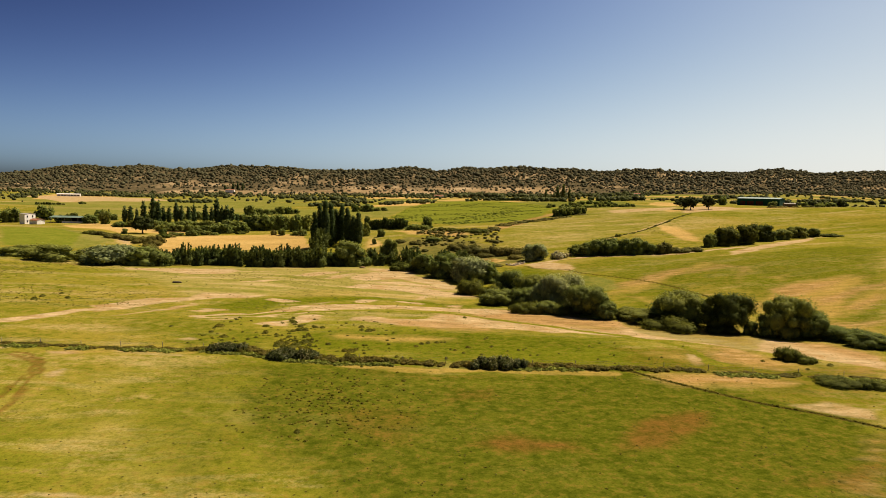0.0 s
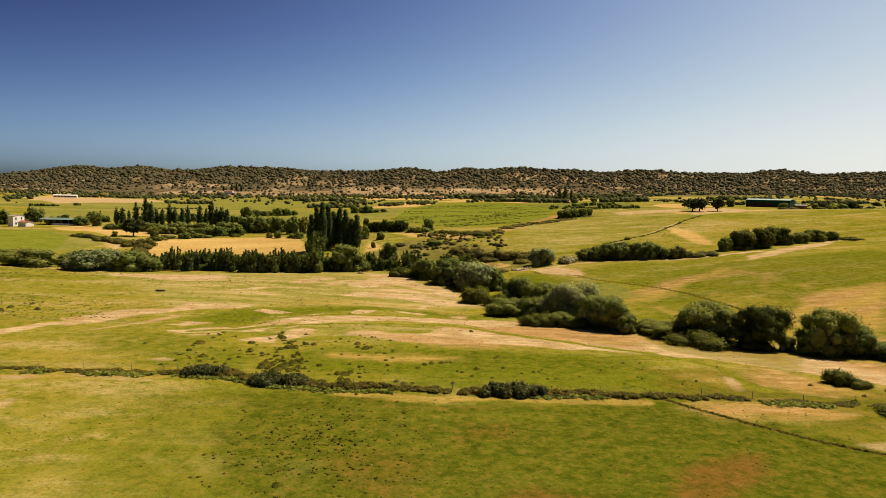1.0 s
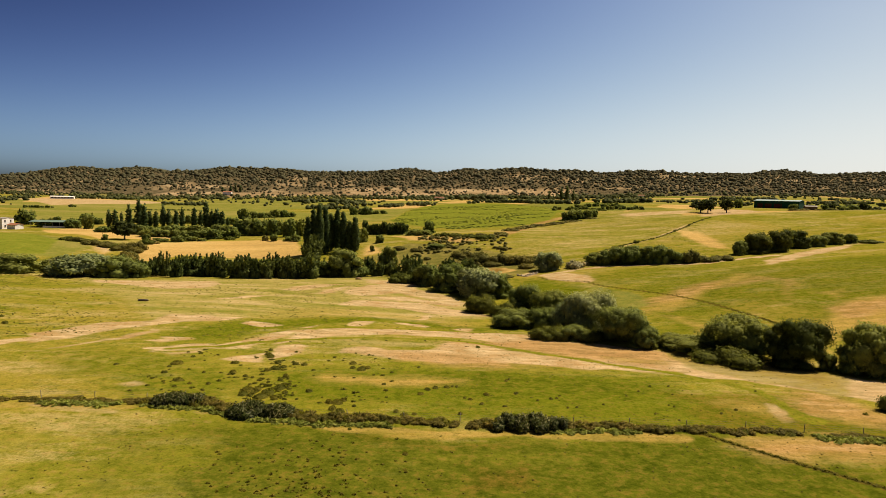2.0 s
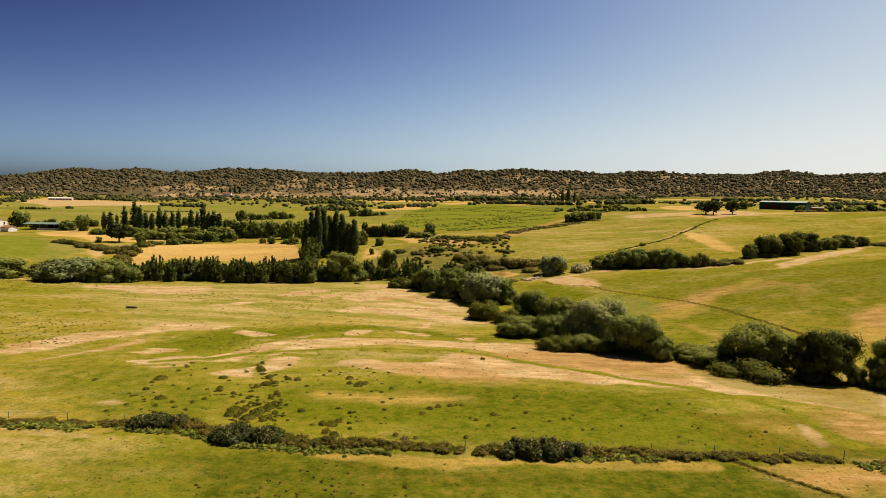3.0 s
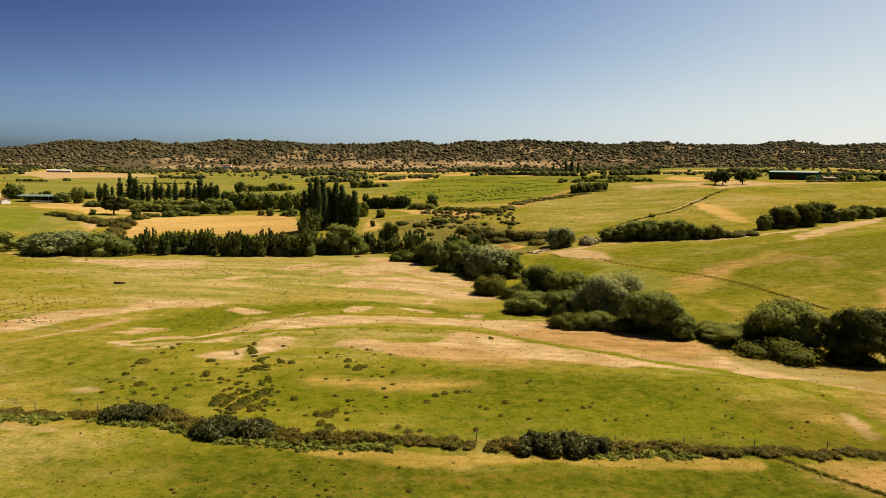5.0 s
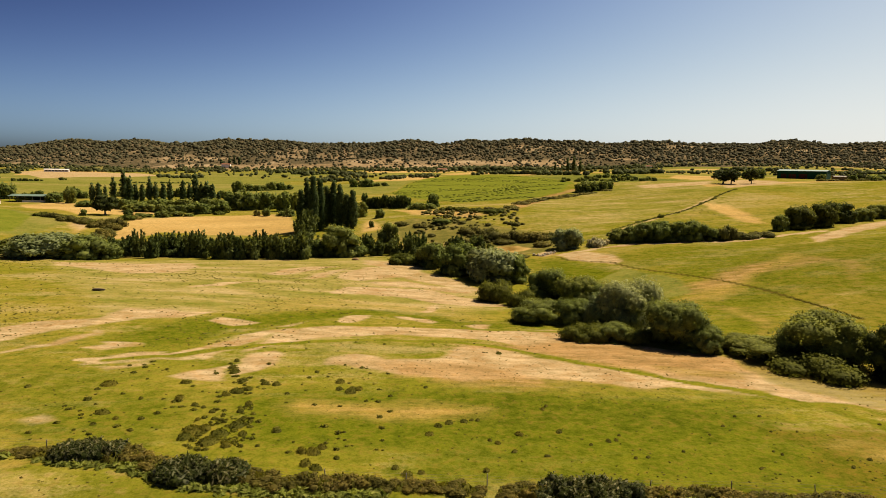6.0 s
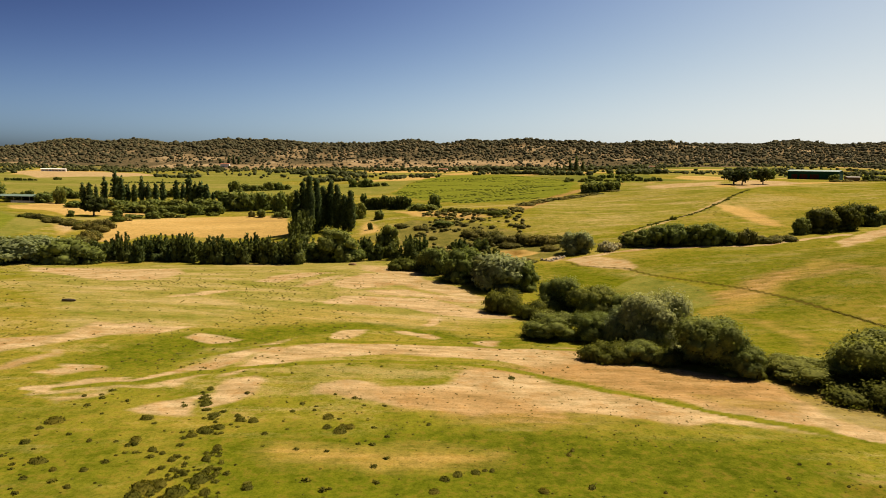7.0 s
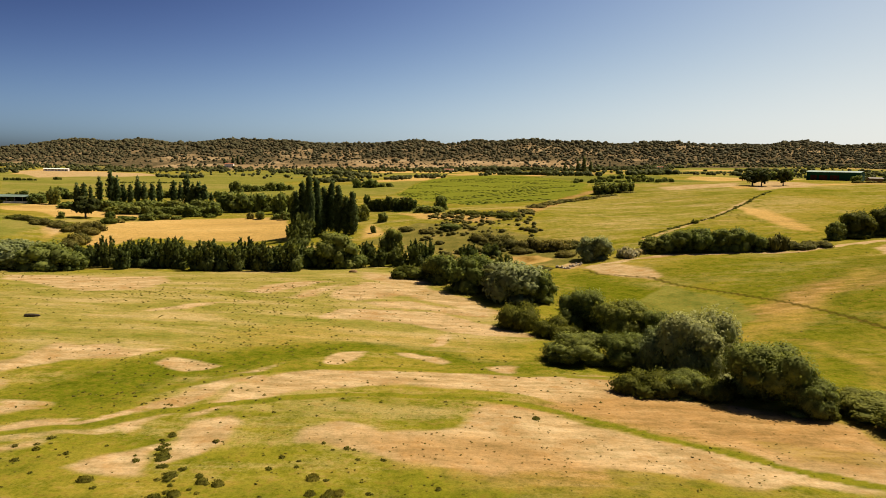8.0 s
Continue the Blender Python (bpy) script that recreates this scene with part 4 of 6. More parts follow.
def leaf_material(name, dark, mid, light, through=0.38, rough=0.62):
    m, nodes, links, bsdf = material(name)
    geo, info = nodes.new("ShaderNodeNewGeometry"), nodes.new("ShaderNodeObjectInfo")
    col = ramp(nodes, links, geo.outputs["Random Per Island"], ((0.0, dark), (0.55, mid), (1.0, light)))
    shade = ramp(nodes, links, info.outputs["Random"], ((0.0, (0.78, 0.84, 0.8)), (0.5, (1, 1, 1)), (1.0, (1.2, 1.1, 0.95))))
    col = mixed(nodes, links, 1.0, col, shade, "MULTIPLY")
    patchy = ramp(nodes, links, grain(nodes, links, 1.3, 3), ((0.34, (0.62, 0.64, 0.62)), (0.5, (0.95, 0.95, 0.95)), (0.66, (1.3, 1.26, 1.15))))
    col = mixed(nodes, links, 1.0, col, patchy, "MULTIPLY")
    links.new(col, bsdf.inputs["Base Color"])
    bsdf.inputs["Roughness"].default_value, bsdf.inputs["Specular IOR Level"].default_value = rough, 0.03
    glow = nodes.new("ShaderNodeBsdfTranslucent")
    links.new(mixed(nodes, links, 1.0, col, (1.18, 1.15, 0.75), "MULTIPLY"), glow.inputs["Color"])
    mix = nodes.new("ShaderNodeMixShader")
    mix.inputs[0].default_value = through
    links.new(bsdf.outputs[0], mix.inputs[1])
    links.new(glow.outputs[0], mix.inputs[2])
    links.new(mix.outputs[0], nodes["Material Output"].inputs["Surface"])
    return m


def bark_material():
    m, nodes, links, bsdf = material("bark")
    n = grain(nodes, links, 0.12, 5, 0.7)
    links.new(ramp(nodes, links, n, ((0.3, (0.045, 0.033, 0.022)), (0.7, (0.16, 0.125, 0.09)))), bsdf.inputs["Base Color"])
    bsdf.inputs["Roughness"].default_value = 0.9
    b = nodes.new("ShaderNodeBump")
    b.inputs["Distance"].default_value = 0.03
    links.new(n, b.inputs["Height"])
    links.new(b.outputs[0], bsdf.inputs["Normal"])
    return m


BARK = bark_material()
LEAF = {
    "willow": leaf_material("willow_leaves", (0.238, 0.267, 0.123), (0.290, 0.325, 0.150), (0.362, 0.406, 0.188)),
    "bush": leaf_material("bush_leaves", (0.168, 0.197, 0.054), (0.205, 0.240, 0.066), (0.256, 0.300, 0.082)),
    "dark_bush": leaf_material("dark_leaves", (0.078, 0.094, 0.022), (0.095, 0.115, 0.027), (0.119, 0.144, 0.034)),
    "oak": leaf_material("oak_leaves", (0.045, 0.058, 0.019), (0.055, 0.071, 0.023), (0.069, 0.089, 0.029)),
    "poplar": leaf_material("poplar_leaves", (0.080, 0.111, 0.040), (0.098, 0.135, 0.049), (0.122, 0.169, 0.061)),
    "sapling": leaf_material("sapling_leaves", (0.094, 0.123, 0.041), (0.115, 0.150, 0.050), (0.144, 0.188, 0.062)),
    "bramble": leaf_material("bramble_leaves", (0.099, 0.113, 0.022), (0.121, 0.138, 0.028), (0.151, 0.173, 0.036)),
    "bracken": leaf_material("bracken_fronds", (0.138, 0.130, 0.039), (0.168, 0.158, 0.048), (0.210, 0.198, 0.060)),
    "reed": leaf_material("dry_reeds", (0.279, 0.253, 0.151), (0.416, 0.383, 0.232), (0.561, 0.541, 0.36)),
    "rush": leaf_material("rush_blades", (0.09, 0.092, 0.014), (0.128, 0.126, 0.02), (0.18, 0.168, 0.032)),
    "mound": leaf_material("mound_leaves", (0.03, 0.04, 0.011), (0.072, 0.086, 0.024), (0.24, 0.235, 0.13)),
    "weeds": leaf_material("fresh_weeds", (0.13, 0.165, 0.03), (0.2, 0.24, 0.05), (0.3, 0.32, 0.09)),
    "hedge": leaf_material("hedge_leaves", (0.11, 0.096, 0.024), (0.165, 0.142, 0.034), (0.26, 0.21, 0.062)),
    "tussock": leaf_material("tussock_blades", (0.12, 0.115, 0.02), (0.17, 0.155, 0.032), (0.23, 0.195, 0.05)),
    # far leaves kept paler and greyer: the distance haze is put into their colour
    "valley": leaf_material("hazed_valley_leaves", (0.081, 0.087, 0.035), (0.130, 0.140, 0.056), (0.202, 0.217, 0.087)),
    "holm": leaf_material("hazed_hill_oak_leaves", (0.105, 0.098, 0.052), (0.128, 0.121, 0.065), (0.155, 0.146, 0.080), 0.3),
}


def round_lobes(rng, w, h, count, base=0.12):
    """Lobes that fill a rounded crown w wide and h high."""
    out = [(0, 0, h * 0.5, w * 0.29, w * 0.29, h * 0.42)]
    for k in range(count):
        a = 2 * math.pi * (k + rng.uniform(-0.3, 0.3)) / count
        r = rng.uniform(0.18, 0.38) * w
        z = rng.uniform(base + 0.1, 0.74) * h
        s = rng.uniform(0.11, 0.21) * w
        out.append((r * math.cos(a), r * math.sin(a), z, s, s * rng.uniform(0.85, 1.15), min(s * 1.05, h * 0.34)))
    for k in range(9):
        a, up = rng.uniform(0, 6.28), rng.uniform(0.35, 0.8)
        r, s = 0.42 * w * math.sqrt(1 - up * up * 0.9), rng.uniform(0.09, 0.13) * w
        out.append((r * math.cos(a), r * math.sin(a), h * up, s, s, min(s * 0.9, h * 0.16)))
    for k in range(3):
        a, s = rng.uniform(0, 6.28), rng.uniform(0.13, 0.19) * w
        out.append((0.16 * w * math.cos(a), 0.16 * w * math.sin(a), h * rng.uniform(0.74, 0.86), s, s, min(s, h * 0.17)))
    return out


def low_lobes(rng, w, h, count):
    """Lobes of a thicket that hugs the ground."""
    out = []
    for k in range(count):
        a, r = rng.uniform(0, 6.28), math.sqrt(rng.uniform(0, 1)) * 0.36 * w
        s = rng.uniform(0.14, 0.22) * w
        top = h * (1.0 - 0.9 * (r / w)) * rng.uniform(0.75, 1.05)
        out.append((r * math.cos(a), r * math.sin(a), top * 0.45, s, s, top * 0.55))
    return out


def shoots(rng, w, h, count, leaf):
    """Leafy upright shoots that fan out of one root."""
    spots, ways = [], []
    for k in range(count):
        a, q = rng.uniform(0, 6.28), math.sqrt(rng.uniform(0, 1))
        top = h * rng.uniform(0.72, 1.0) * (1 - 0.25 * q * q)
        out = np.array((math.cos(a), math.sin(a), 0))
        n = int(top * 3.2 / leaf)
        f = np.linspace(0.3, 1.0, n)[:, None]
        p = out * w * (0.14 + 0.3 * q * f) + np.array((0, 0, 1.0)) * top * f
        girth = 0.075 * w * (1.15 - f) + 0.02 * w
        d = unit(rng.normal(0, 1, (n, 3)) * np.array((1, 1, 0.3)))
        spots.append(p + d * girth * rng.uniform(0.4, 1.2, (n, 1)))
        ways.append(d)
    p, d = np.concatenate(spots), np.concatenate(ways)
    return leaves(p, d, leaf * 1.05, rng, 1.7, 0.55) + (np.repeat(unit(d + rng.normal(0, 0.3, d.shape)), 4, 0),)


NOMINAL = {"willow": (12, 7), "bush": (8, 5.5), "dark_bush": (9.5, 6.4), "oak": (9.5, 7), "poplar": (4.2, 14), "sapling": (4.3, 6.2), "bramble": (8, 2.6), "bracken": (8, 2.8), "reed": (5, 2.2)}
NAMES = {"willow": "willow_tree", "bush": "bush", "dark_bush": "bush", "oak": "oak_tree", "poplar": "poplar_tree", "sapling": "young_poplar", "bramble": "bramble_thicket", "bracken": "bracken_thicket", "reed": "reed_bed"}
LABELS = {
    "willow": ("spreading grey-green willow tree beside the creek", "tree", "willows by the creek"),
    "bush": ("dense rounded green bush in the creek thicket", "bush", "bushes along the creeks and hedgerows"),
    "dark_bush": ("large dark green bush shading the dry grass", "bush", "bushes along the creeks and hedgerows"),
    "oak": ("dark round-crowned evergreen oak on a short trunk", "tree", "oaks on the pasture"),
    "poplar": ("tall slender dark green poplar tree in a row", "tree", "poplars in rows"),
    "sapling": ("young upright poplar with several leafy plumes", "tree", "young poplars in the hedge"),
    "bramble": ("low brownish green bramble thicket at the field edge", "thicket", "brambles at the field edges"),
    "bracken": ("rusty olive bracken thicket in the rough valley", "thicket", "bracken in the valley"),
    "reed": ("pale dry reed bed beside the creek", "reeds", "reeds by the creek"),
}
SHAPES = {}


def shapes(kind, near):
    """The meshes of a kind of plant: variants of (crown, stem), finer for those nearer the pasture."""
    if (kind, near) in SHAPES:
        return SHAPES[kind, near]
    w, h = NOMINAL[kind]
    leaf = {2: 0.26, 1: 0.46, 0: 1.2}[near] * (1.15 if kind == "willow" else 1)
    made = []
    for v in range(4 if kind in ("bush", "poplar", "sapling", "bramble") else 3):
        rng = np.random.default_rng(sum(map(ord, kind)) * 10 + near + 100 * v)
        style = dict(cover=1.65 if near == 2 else 1.7)
        girth, forks, count = 0.14, 0.0, 5
        if kind in ("bush", "dark_bush"):
            lobes = round_lobes(rng, w, h, 11, 0.0) + low_lobes(rng, w * 0.95, h * 0.35, 5)
        elif kind == "willow":
            lobes = round_lobes(rng, w, h, 14, 0.1) + low_lobes(rng, w * 0.9, h * 0.35, 6)
            girth, style["stretch"] = 0.22, 1.5
        elif kind == "oak":
            lobes = [(x, y, z * 0.82 + h * 0.2, a, b, c * 0.85) for x, y, z, a, b, c in round_lobes(rng, w, h, 9, 0.2)]
            girth, forks = 0.32, h * 0.26
        elif kind == "poplar":
            lobes = []
            for k in range(7):
                f = k / 6
                r = w * 0.42 * math.sin(math.pi * (0.22 + 0.66 * f)) ** 0.6 * rng.uniform(0.92, 1.06)
                lobes.append((rng.normal(0, 0.03) * w, rng.normal(0, 0.03) * w, h * (0.13 + 0.77 * f), r, r, h * 0.12))
            for k in range(4):
                a, f = rng.uniform(0, 6.28), rng.uniform(0.15, 0.6)
                lobes.append((0.26 * w * math.cos(a), 0.26 * w * math.sin(a), h * f, w * 0.17, w * 0.17, h * 0.2))
            girth, forks, style["up"], style["stretch"] = 0.2, h * 0.5, 0.45, 1.4
        elif kind == "sapling":
            lobes = low_lobes(rng, w * 1.1, h * 0.62, 6)
            girth, style["up"], style["stretch"] = 0.09, 0.4, 1.4
        else:
            lobes = low_lobes(rng, w, h, 13)
            girth = 0.06
            if kind != "bramble":
                style["up"], style["stretch"] = (0.6, 1.8) if kind == "reed" else (0.2, 1.3)
        cv, cf, cn = crown_shape(lobes, leaf, rng, **style)
        if kind == "sapling":
            pv, pf, pn = shoots(rng, w, h, 26, leaf)
            cv, cf = joined([(cv, cf), (pv, pf)])
            cn = np.concatenate((cn, pn))
        sv, sf = stems_shape(lobes, rng, girth, forks, count)
        made.append((mesh_from(kind + "_crown", cv, cf, LEAF[kind], normals=cn), mesh_from(kind + "_stem", sv, sf, BARK, True)))
    SHAPES[kind, near] = made
    return made


grown = random.Random(31)


def grow(kind, places):
    """Plants of a kind at (x, y, width, height)."""
    label, category, group = LABELS[kind]
    for x, y, w, h in places:
        near = 2 if y < 172 else 1 if y < 300 else 0
        if w < 0.45 * NOMINAL[kind][0]:
            near = max(0, near - 1)
        made = shapes(kind, near)
        crown, stem = made[grown.randrange(len(made))]
        nw, nh = NOMINAL[kind]
        root = new(NAMES[kind])
        z = min(height(x, y), height(x, y - w * 0.3), height(x - w * 0.3, y), height(x + w * 0.3, y)) - 0.05
        root.matrix_basis = pose(x, y, z, 0, 0, grown.uniform(0, 360)) @ Matrix.Diagonal((w / nw, w / nw, h / nh, 1))
        for name, me in (("trunk" if kind in ("willow", "oak", "poplar") else "stem", stem), ("crown", crown)):
            new(name, me).parent = root
        tagged(root, label, category, group)


def tuft_shape(rng, blades, w, h, stretch=1.9, up=0.45):
    """A low rounded tuft of bent blades."""
    d = unit(rng.normal(0, 1, (blades, 3)))
    d[:, 2] = np.abs(d[:, 2])
    p = d * np.array((w * 0.46, w * 0.46, h * 0.85)) * np.sqrt(rng.uniform(0.25, 1, (blades, 1))) * rng.uniform(0.9, 1.05, (blades, 1))
    v, f = leaves(p, d, w * 1.4 / math.sqrt(blades), rng, stretch, up)
    v[:, 2] = np.maximum(v[:, 2], -0.03)
    return v, f, np.repeat(unit(d + np.array((0, 0, 0.9)) + rng.normal(0, 0.25, d.shape)), 4, 0)


TUFTS = []


def tufts(places):
    """Rush tufts at (x, y, width)."""
    if not TUFTS:
        for k in range(4):
            rng = np.random.default_rng(70 + k)
            v, f, n = tuft_shape(rng, 260, 1.0, 0.75, 3.0, 0.75)
            core = BALL2[0] * np.array((0.4, 0.4, 0.5))
            core[:, 2] = np.maximum(core[:, 2], -0.03)
            v, f = joined([(v, f), (core, BALL2[1])])
            TUFTS.append(mesh_from("rush_tuft", v, f, LEAF["rush"], normals=np.concatenate((n, unit(BALL2[0] + np.array((0, 0, 0.6)))))))
    for x, y, w in places:
        ob = new("rush_tuft", TUFTS[grown.randrange(4)])
        ob.matrix_basis = pose(x, y, height(x, y), 0, 0, grown.uniform(0, 360)) @ Matrix.Diagonal((w * grown.uniform(0.85, 1.3), w * grown.uniform(0.7, 1.0), 0.1 + 0.4 * w, 1))
        tagged(ob, "tuft of dark olive rushes in grazed grass", "rushes", "rush tufts in the pasture")


# plants at x, y, width, height
grow("willow", [(24.6, 140.2, 10.4, 7.1), (21.7, 141.6, 7.1, 5.4), (7.5, 186.7, 13.3, 6.9), (-102.2, 209.5, 18.3, 6.2), (-142.7, 212.3, 13, 2.1),
    (-95.2, 213.3, 8.7, 5.2), (-113, 218.3, 11.6, 4), (-105.1, 220.4, 11.1, 5.5), (30.7, 224.7, 9.1, 5.6)])
grow("bush", [(65.2, 102, 6.8, 2.4), (64.4, 107.9, 6.7, 2.3), (52.1, 112.8, 2.6, 2.3), (43.6, 122.7, 11.4, 6), (37.6, 124.6, 9.3, 2.2), (30.8, 126.5,
    5.7, 3.4), (35.3, 126.8, 5.7, 2.1), (28.5, 130.2, 9.2, 6), (20.7, 131.7, 5.1, 2.6), (17.8, 143.9, 7.3, 3.9), (12.1, 145.8, 8.8, 3.6), (24.8, 156.4,
    6.5, 4.8), (21.1, 158.9, 8.7, 5.7), (17.3, 165.8, 8.9, 6.4), (12.4, 184.6, 7, 5.4), (1, 193.9, 10.8, 6.7), (-5.1, 201.8, 8, 5.7), (-6.9, 205, 5.3,
    4.6), (-120.3, 209.1, 15.5, 5.2), (-93.7, 210.9, 12.9, 5.8), (-88.6, 212.5, 8.4, 4.5), (-135.1, 215.9, 15.1, 3.4)])
grow("bush", [(-112.9, 216.4, 11.3, 3.7), (-94.6, 219.3, 5.8, 3.8), (-108.6, 221.5, 7.9, 2.2), (68.2, 223.1, 5.6, 3.6), (64.1, 223.8, 7.3, 5.4),
    (60.2, 224.9, 6.7, 5.4), (-31.2, 226, 12.4, 8.5), (-36, 226, 8.1, 4.6), (-27.1, 226, 6.7, 3.9), (55.9, 226.5, 8.4, 5.7), (50.8, 227.2, 8.4, 5.5),
    (45.9, 228.6, 8.2, 3.8), (91.5, 232.9, 5, 4.4), (-18.3, 236, 6.9, 8.7), (123.3, 247.3, 6.6, 3.8), (131, 251.5, 7.5, 4.3), (137.5, 253.4, 5.5, 3.4),
    (-4.3, 272.4, 7.3, 2), (-27.1, 293.9, 3.8, 3.5), (-35.2, 302.7, 5.6, 5.9), (-143.8, 305.2, 3, 2.5), (-128.6, 310.4, 3.7, 3)])
grow("bush", [(-122.7, 311, 7.4, 1.5), (-116.1, 313.5, 6.6, 2.6), (-9.9, 314.6, 8.3, 2.5), (-112.2, 318.1, 5.5, 2.1), (-108, 319.4, 4.7, 1.3), (-66.7,
    320.2, 4.7, 3.2), (-14.3, 321.4, 8.6, 2.8), (-77.2, 322.9, 4.1, 3.1), (-70.7, 323, 4.7, 2.2), (-8, 323.4, 5.6, 5.9), (-137.9, 330.9, 7.8, 3.4),
    (-106.8, 331.6, 8.1, 4.6), (-124.3, 332, 5.9, 3.7), (-133.7, 332.7, 7.2, 3.9), (-129.6, 332.9, 7.1, 3.5), (-120.9, 334.4, 8.3, 3.1), (-117.3, 334.6,
    7, 3.5), (-99.5, 336.2, 6.7, 4.3), (-104.6, 336.7, 6.1, 3.5), (-113.4, 337.3, 7.2, 3.6), (-145.9, 344.6, 6.7, 4.5), (-153.5, 344.8, 8.1, 3.4)])
grow("bush", [(-131.9, 345.7, 8.1, 5.1), (-150.5, 346.4, 6.3, 4.2), (-75.7, 346.8, 7, 8.9), (-104, 349.2, 6.9, 4.8), (-116.9, 350.3, 8.2, 3.7),
    (-141.9, 351.3, 6.2, 2.9), (-168.1, 351.6, 8.5, 2.9), (-72.3, 352.5, 8.3, 8.5), (-96.3, 352.9, 9.6, 8.3), (-92.4, 352.9, 9.6, 8.3), (-123.2, 354.1,
    8.3, 4.6), (-113.7, 354.2, 6.6, 5.1), (-147, 354.6, 8.4, 3.5), (-89.4, 355.2, 6.7, 7.7), (-127.7, 355.6, 9.1, 4), (-162.9, 355.7, 7.8, 3.5), (-166.9,
    357, 8.5, 2.3), (-86.6, 358.9, 9.1, 8), (-141.8, 359, 6.8, 3.3), (-111.7, 360, 8.6, 4.5), (-102.9, 360.4, 9.7, 7.4), (-83.9, 360.8, 7.4, 7.2)])
grow("bush", [(-134.8, 361.2, 8.4, 3.6), (60.8, 362.8, 7, 4.6), (64.3, 363.2, 7, 5.1), (71, 363.5, 5.5, 4.5), (68, 364.4, 7, 4.4), (74.9, 367, 4.5, 4.1), (205.2, 372, 5, 2), (-239.2, 374.9, 11.9, 7.9), (-187.7, 375.1, 6.9, 7.7), (-197.4, 378.6, 9.5, 4.9), (-237, 402,
    10.8, 8.6), (-214.9, 382.7, 9.5, 3.2), (-251.5, 383.9, 11.5, 6.1)])
grow("bramble", [(51.4, 79.7, 4, 1.2), (48.5, 80.5, 6.7, 1.1), (48.2, 93.0, 4.4, 2.0), (50.0, 92.0, 3.6, 1.2), (40.5, 117.7, 10.8, 2.6), (31.4, 124.8, 2.5, 1.1), (23.5,
    131.4, 6.2, 2.3), (17.3, 132.7, 6.9, 2.7), (12, 161.4, 7.3, 3.2), (7.2, 166.9, 8.6, 4.2), (-12.2, 206, 8.9, 2.9), (144.2, 252.5, 9.2, 1.3), (68.1, 264.9, 2.2, 1.4), (-130.1, 284.7, 6.2, 1.7), (16, 287.8, 8.6, 2.2), (-138.8, 290.6, 7.2, 1.7), (12.5, 290.7,
    5.7, 1.2), (9.4, 292.6, 6.5, 1.8), (-147.6, 295.6, 6.9, 1.6), (4.2, 297.5, 7, 1.8), (-154.9, 297.7, 7, 1.7)])
grow("bramble", [(-123.6, 298.4, 6.2, 2.3), (-1.6, 301.2, 6.7, 1.9), (-98.4, 328.5, 5.3, 1.6)])
grow("bush", [(57.2, 111.6, 8.6, 6.6), (61.0, 110.6, 6.8, 4.6), (54.2, 111.0, 3.6, 3.0)])
grow("dark_bush", [(48.8, 115.6, 9.2, 6.8), (97.9, 236, 10.2, 6.5), (105.4, 237.2, 8.3, 6.9), (115.4, 245, 9.4, 6.1)])
grow("sapling", [(7.5, 203, 4.2, 5.9), (-78.1, 216, 4.3, 5.9), (-59.5, 216.1, 5.1, 7), (-61.6, 216.2, 5.6, 5.8), (-87.1, 216.3, 5.7, 5.2), (-40.2,
    216.3, 5.7, 8.1), (-52.5, 216.4, 5.6, 5.8), (-46.6, 216.8, 4.4, 7.3), (-54.7, 217.1, 5.5, 6.6), (-45.3, 217.6, 5.9, 6.1), (-58.7, 218, 5.8, 7.5),
    (-83.1, 218.8, 4.5, 7.5), (-69.5, 219, 4.2, 7.3), (-66, 219.2, 5, 5.3), (-67.7, 219.4, 5.4, 7.8), (-57.2, 219.4, 5.8, 5.1), (-71.4, 219.6, 4.7, 4.8),
    (-44.5, 220.1, 5.1, 5), (-43, 220.6, 5.7, 6.2), (-86.5, 221.4, 4.6, 5.8), (-76.4, 221.4, 6, 6.6), (-49.7, 221.5, 5.9, 6.9)])
grow("sapling", [(-52.1, 222.1, 4.8, 7.7), (-75, 222.9, 6, 6.8), (-93.5, 224, 5.6, 4.8), (-83.6, 224, 4.6, 4.7), (-90, 225, 5.5, 3.9), (-80.6, 225.8,
    4.7, 6.5), (-66.7, 225.8, 4.4, 5.2), (0.8, 226, 5.4, 5.9), (-21, 228.5, 4.7, 5), (-16.5, 228.8, 5.5, 4.4), (-12.4, 228.9, 4.9, 6.9), (-9.5, 231.3,
    4.2, 6.2), (-43, 232.5, 5.6, 6.8), (-24.7, 233.8, 5.1, 6.1), (-40.5, 234, 5.7, 6), (6.6, 238.6, 4.9, 3.8), (-48.6, 258, 6.5, 7.6), (-47.2, 262, 7.6,
    10.1), (-28, 274, 1.7, 2.4), (-19.1, 332.2, 3.4, 4.9), (-21.4, 336.5, 3.9, 5.8), (-23.6, 339.1, 3.4, 5.6)])
grow("sapling", [(-25.3, 340.7, 3.8, 5.4), (-27.7, 342.1, 3.5, 5.3), (-30.2, 345.7, 3.7, 6.4), (-32.6, 347.6, 3.6, 5.3), (-34.9, 349.6, 4, 5.3),
    (-37.3, 350.8, 3.7, 5), (-39.8, 353.1, 3.6, 7.2)])
